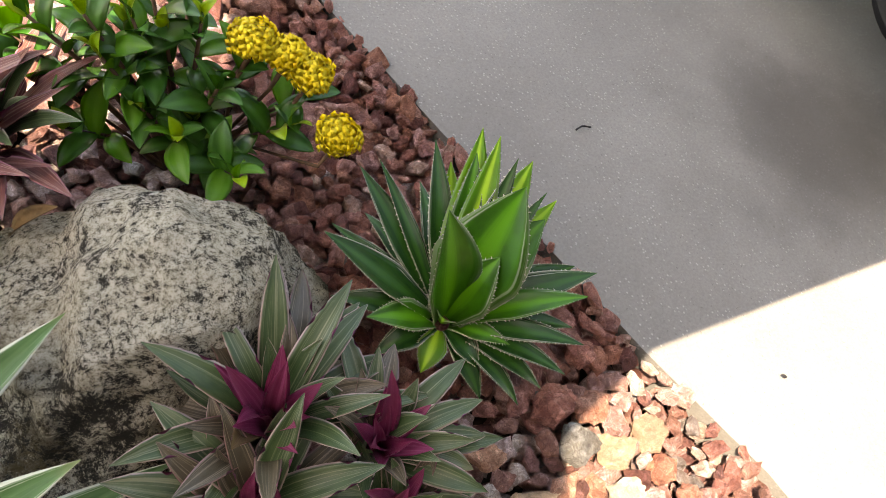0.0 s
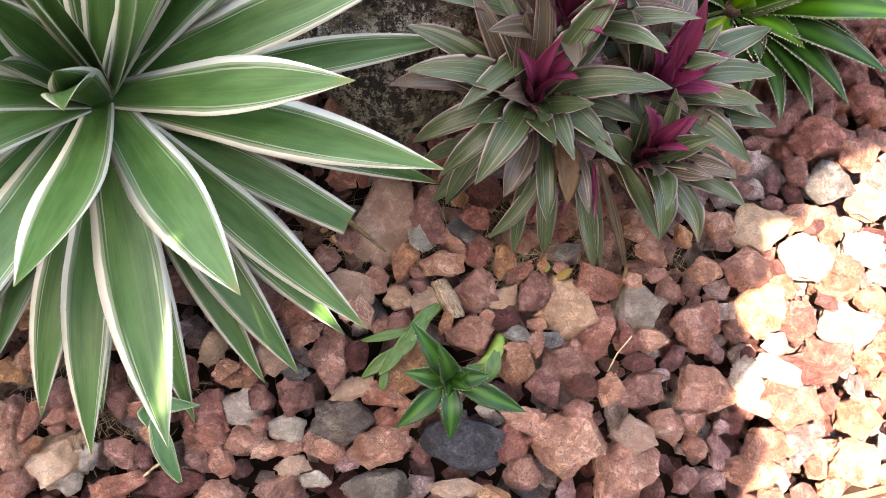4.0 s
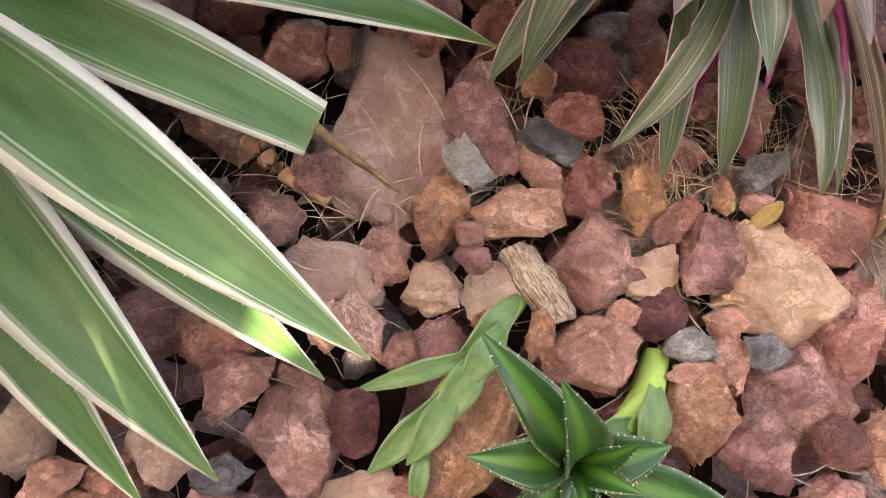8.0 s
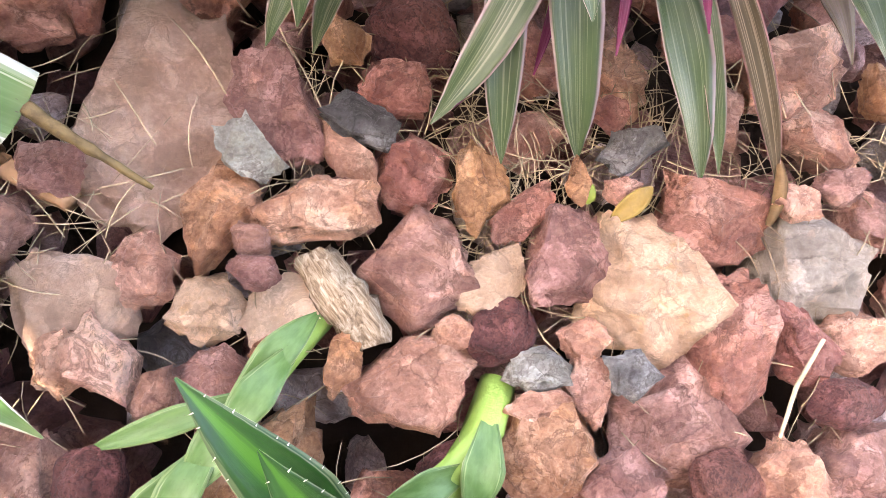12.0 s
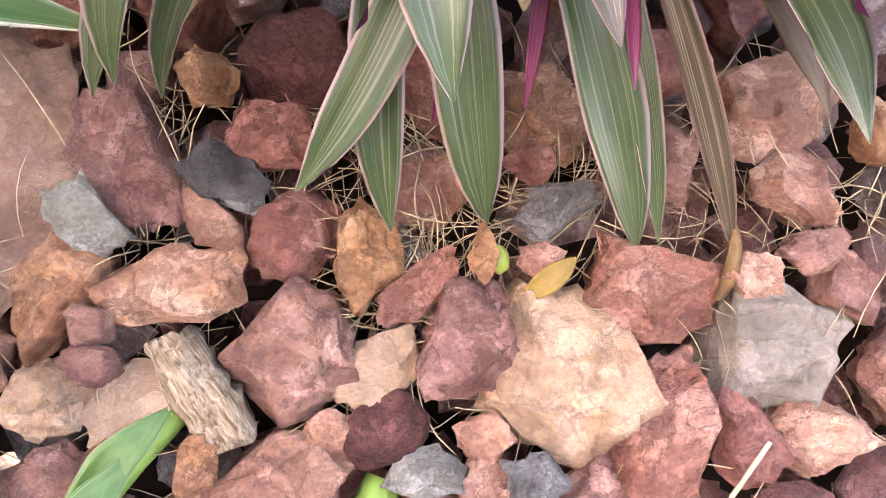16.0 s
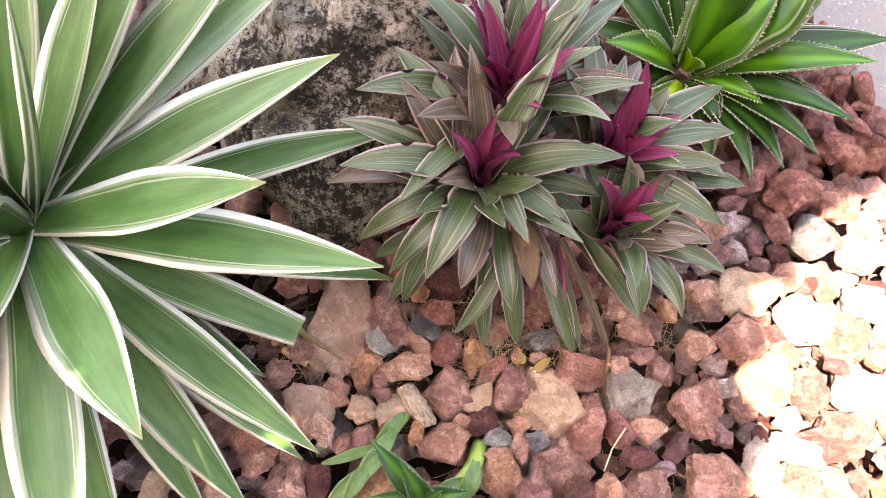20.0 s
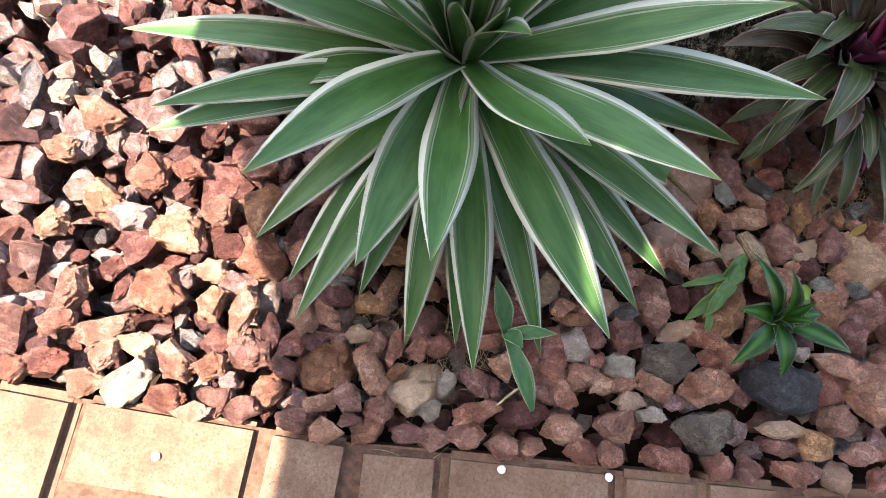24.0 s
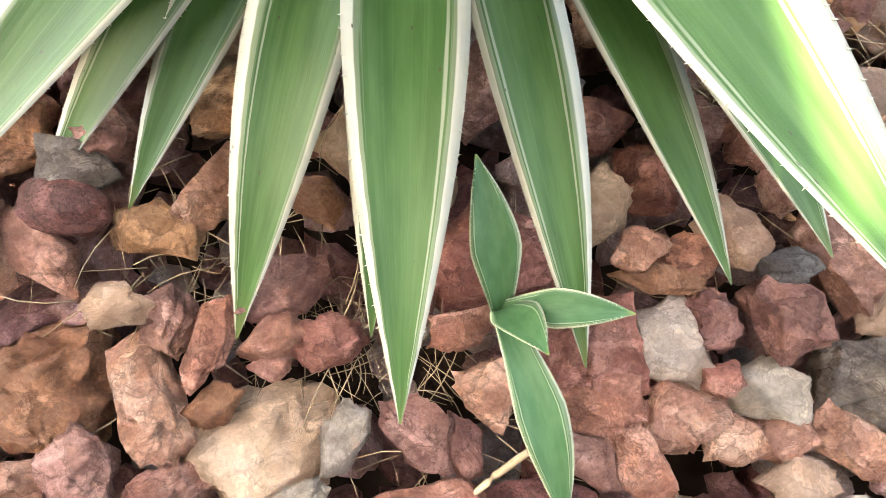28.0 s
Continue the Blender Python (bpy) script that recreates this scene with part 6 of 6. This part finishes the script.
def weathered_stick(name, points, radii, material, label, category, sides=10, seed=0, rough=0.12):
    bm = bmesh.new()
    pts = [Vector(p) for p in points]
    fine, rad = [], []
    for k in range(len(pts) - 1):
        for j in range(6):
            w = j / 6
            fine.append(pts[k].lerp(pts[k + 1], w))
            rad.append(radii[k] * (1 - w) + radii[k + 1] * w)
    tube(bm, fine + [pts[-1]], rad + [radii[-1]], sides)
    for v in bm.verts:
        v.co += Vector((noise.noise(v.co * 180 + Vector((seed, 0, 0))), noise.noise(v.co * 180 + Vector((0, seed, 5))), noise.noise(v.co * 180 + Vector((0, 9, seed))))) * radii[0] * rough * 2
    return tagged(new(name, from_bm(name, bm, material, sharp=50)), label, category)


weathered_stick("bark_log", [(-0.012, 0.022, 0.0), (0.001, 0.002, 0.004), (0.014, -0.016, 0.0)], [0.009, 0.011, 0.009], WOOD, "short weathered piece of pale grey wood", "wood", 20, 3, 0.22)
lump("green_nut", (0.112, 0.051, 0.004), (0.009, 0.012, 0.009), NUT, "small green nut beside a purple rock", "nut", 20)
leaf_y = new("fallen_leaf", blade("fallen_leaf", (0.123, 0.037, 0.006), (0.141, 0.051, 0.012), 0.01, [YELLOW_LEAF], "oval", 0.003, 0.5, 0.05, 0.0, 10))
tagged(leaf_y, "small curled yellow dead leaf on the rocks", "leaf")
leaf_b = new("fallen_leaf", blade("fallen_leaf", (0.2, 0.035, 0.006), (0.203, 0.066, 0.016), 0.01, [BROWN_LEAF], "oval", 0.002, 0.9, 0.05, 1.2, 10))
tagged(leaf_b, "narrow brown dead leaf standing between rocks", "leaf")
leaf_c = new("fallen_leaf", blade("fallen_leaf", (-0.154, 0.524, 0.133), (-0.108, 0.53, 0.163), 0.018, [BROWN_LEAF], "oval", 0.004, 0.9, 0.05, 0.0, 10))
tagged(leaf_c, "dry curled brown leaf lying on the boulder", "leaf")
lump("snail_shell", (-0.186, 0.528, 0.108), (0.02, 0.016, 0.015), SHELL, "small empty white snail shell", "shell")
lump("dropped_seed", (0.882, 0.22, -0.006), (0.012, 0.006, 0.004), RUBBER, "tiny dark seed on the concrete", "seed", -30)
weathered_stick("dropped_twig", [(0.69, 0.735, -0.006), (0.705, 0.742, -0.004), (0.725, 0.74, -0.006)], [0.0022, 0.002, 0.0015], RUBBER, "tiny curled dark twig on the concrete", "twig", 6)
weathered_stick("dry_leaf_stub", [(-0.117, 0.074, 0.028), (-0.1, 0.063, 0.024), (-0.074, 0.047, 0.016)], [0.0035, 0.0024, 0.0012], plain("dry_leaf_tip", (0.11, 0.075, 0.03), 0.7, 0.5, 120.0), "withered yellow-brown tip of a broken agave leaf", "leaf", 8, 2)
weathered_stick("dry_stick", [(-0.155, 0.078, 0.0), (-0.135, 0.058, 0.002), (-0.11, 0.045, 0.0)], [0.006, 0.005, 0.005], plain("dry_stick", (0.3, 0.17, 0.09), 0.8), "dry brown stick among the rocks", "stick", 8, 4)
weathered_stick("dry_stick", [(-0.272, -0.187, 0.012), (-0.285, -0.198, 0.012), (-0.3, -0.214, 0.008)], [0.0016, 0.0016, 0.0012], STRAW, "thin dry stalk lying over the rocks", "stick", 6, 5)
weathered_stick("dry_stick", [(0.215, -0.02, 0.014), (0.2, -0.04, 0.012), (0.19, -0.062, 0.01)], [0.0009, 0.001, 0.0008], STRAW, "thin dry stalk lying over the rocks", "stick", 6, 6)

# A fallen succulent stem with pale clasping leaves.
fallen = thing("fallen_succulent_stem", (-0.05, -0.06, 0.0), "fallen pale green succulent stem with clasping leaves", "succulent")
inv_f = Matrix.Translation((0.05, 0.06, 0.0))
bm = bmesh.new()
tube(bm, [(-0.006, -0.002, -0.002), (-0.022, -0.02, 0.006), (-0.045, -0.05, 0.008), (-0.066, -0.078, 0.008)], [0.006, 0.0065, 0.006, 0.004], 10)
st = part("stem", bm, PALE_STEM, fallen)
st.matrix_parent_inverse = inv_f
PALE_LEAF = leaf_material("pale_succulent_leaf", (0.048, 0.12, 0.03), (0.08, 0.165, 0.052), (0.3, 0.36, 0.18), 0.95, gloss=0.34, through_light=0.1)
for b0, t0, w in (((-0.04, -0.036, 0.01), (-0.008, -0.002, 0.004), 0.015), ((-0.03, -0.034, 0.014), (-0.096, -0.054, 0.006), 0.011), ((-0.03, -0.032, 0.016), (-0.058, -0.073, 0.016), 0.018), ((-0.05, -0.055, 0.014), (-0.087, -0.093, 0.006), 0.015), ((-0.045, -0.05, 0.018), (-0.068, -0.087, 0.016), 0.016), ((-0.06, -0.074, 0.012), (-0.064, -0.11, 0.006), 0.01), ((-0.02, -0.02, 0.014), (-0.046, -0.055, 0.018), 0.016)):
    lf = put("leaf", blade("leaf", b0, t0, w, [PALE_LEAF], "green", 0.008, 0.3, 0.45, 0.0, 12), fallen)
    lf.matrix_parent_inverse = inv_f
fallen2 = thing("fallen_succulent_stem", (0.05, -0.06, 0.0), "pale green succulent stem half buried under the rocks", "succulent")
inv_f2 = Matrix.Translation((-0.05, 0.06, 0.0))
bm = bmesh.new()
tube(bm, [(0.068, -0.034, -0.004), (0.06, -0.052, 0.002), (0.046, -0.072, 0.004), (0.02, -0.086, 0.004)], [0.008, 0.009, 0.009, 0.006], 10)
part("stem", bm, PALE_STEM, fallen2).matrix_parent_inverse = inv_f2
for b0, t0, w in (((0.06, -0.05, 0.01), (0.05, -0.088, 0.008), 0.018), ((0.05, -0.068, 0.008), (0.016, -0.078, 0.01), 0.014)):
    lf = put("leaf", blade("leaf", b0, t0, w, [PALE_LEAF], "green", 0.006, 0.3, 0.45, 0.0, 12), fallen2)
    lf.matrix_parent_inverse = inv_f2


def straw(seed, count, centres):
    """Dry grass stalks caught between the rocks, in tufts."""
    rng = random.Random(seed)
    bm = bmesh.new()
    for _ in range(count):
        cx, cy, rr = rng.choice(centres)
        a = rng.uniform(0, 6.28)
        p = Vector((cx + rng.gauss(0, rr), cy + rng.gauss(0, rr), rng.uniform(-0.014, 0.006)))
        ln = rng.uniform(0.012, 0.045)
        d = Vector((math.cos(a), math.sin(a), rng.uniform(-0.06, 0.06))) * ln
        k = Vector((-d.y, d.x, 0)) * rng.uniform(-0.14, 0.14) + Vector((0, 0, ln * 0.05))
        r = rng.uniform(0.00015, 0.00036)
        tube(bm, [p, p + d * 0.25 + k * 0.75, p + d * 0.5 + k, p + d * 0.75 + k * 0.75, p + d], [r, r, r, r, r * 0.6], 3)
    return tagged(new("dry_straw", from_bm("dry_straw", bm, STRAW)), "dry tan grass stalks caught between the rocks", "straw", kind="stuff")


straw(9, 1500, [(0.05, 0.1, 0.03), (0.11, 0.1, 0.03), (-0.02, 0.09, 0.02), (-0.12, 0.05, 0.025), (0.17, 0.085, 0.02), (-0.16, 0.0, 0.03), (0.25, 0.08, 0.03), (-0.43, -0.12, 0.025), (-0.35, -0.16, 0.02), (0.0, 0.0, 0.06), (0.1, -0.01, 0.06), (-0.3, -0.15, 0.06), (0.2, 0.0, 0.06), (-0.2, 0.05, 0.04), (0.09, 0.06, 0.02), (0.075, 0.035, 0.012)])

# ---- the parked car, of which the foot of one wheel shows ----
car = thing("parked_car", (2.28, 2.4, -0.01), "black parked car standing on the concrete driveway", "car")
inv_c = Matrix.Translation((-2.28, -2.4, 0.01))
PAINT = plain("black_paint", (0.02, 0.02, 0.023), 0.3, 0.2, 20.0, 0.05)
GLASS = plain("tinted_glass", (0.015, 0.017, 0.018), 0.12, 0.1, 20.0, 0.0)


def car_section(outline, half, inset):
    """A closed side profile (y, z) swept across the car; the upper points stand further in."""
    bm = bmesh.new()
    sides = []
    for sgn in (-1, 1):
        sides.append([bm.verts.new((2.28 + sgn * (half - inset * max(0.0, z - 0.75)), y, z)) for y, z in outline])
    n = len(outline)
    bm.faces.new(sides[0])
    bm.faces.new(sides[1][::-1])
    for k in range(n):
        j = (k + 1) % n
        bm.faces.new((sides[0][j], sides[0][k], sides[1][k], sides[1][j]))
    bmesh.ops.recalc_face_normals(bm, faces=bm.faces)
    bmesh.ops.bevel(bm, geom=bm.edges[:], offset=0.035, segments=2, affect="EDGES")
    return bm


body = part("body", car_section([(0.45, 0.3), (0.42, 0.62), (0.6, 0.82), (1.55, 0.92), (3.6, 0.95), (4.5, 0.9), (4.62, 0.5), (4.55, 0.3)], 0.9, 0.1), PAINT, car)
body.matrix_parent_inverse = inv_c
cabin = part("cabin", car_section([(1.5, 0.9), (2.1, 1.36), (3.5, 1.4), (4.3, 0.93)], 0.86, 0.45), GLASS, car, "tinted side windows and windscreen")
cabin.matrix_parent_inverse = inv_c
roof_panel = part("roof_panel", car_section([(2.08, 1.37), (2.2, 1.44), (3.4, 1.45), (3.55, 1.39)], 0.86, 0.42), PAINT, car)
roof_panel.matrix_parent_inverse = inv_c
prof = [(0.2, -0.1), (0.29, -0.11), (0.315, -0.09), (0.32, 0.0), (0.315, 0.09), (0.29, 0.11), (0.2, 0.1)]
bm = bmesh.new()
rings = [[bm.verts.new((math.cos(a) * r, w, math.sin(a) * r)) for r, w in prof] for a in [k * 2 * math.pi / 48 for k in range(48)]]
for k in range(48):
    r0, r1 = rings[k], rings[(k + 1) % 48]
    for j in range(len(prof)):
        bm.faces.new((r0[j], r0[(j + 1) % len(prof)], r1[(j + 1) % len(prof)], r1[j]))
bmesh.ops.recalc_face_normals(bm, faces=bm.faces)
tyre_me = from_bm("tyre", bm, RUBBER, sharp=40)
bm = bmesh.new()
bmesh.ops.create_cone(bm, cap_ends=True, segments=32, radius1=0.2, radius2=0.2, depth=0.16)
bmesh.ops.rotate(bm, matrix=Matrix.Rotation(radians(90), 3, "X"), verts=bm.verts)
bmesh.ops.bevel(bm, geom=bm.edges[:], offset=0.012, segments=1, affect="EDGES")
rim_me = from_bm("rim", bm, plain("dark_alloy", (0.08, 0.08, 0.085), 0.35, 0.2, 30.0, 0.1, 0.8), sharp=40)
for wx, wy in ((1.86, 0.98), (2.72, 0.98), (1.86, 3.7), (2.72, 3.7)):
    tyre = put("tyre", tyre_me, car)
    tyre.matrix_parent_inverse = inv_c
    tyre.matrix_basis = pose(wx, wy, 0.308, 0, 0, 90)
    rim = put("rim", rim_me, tyre)
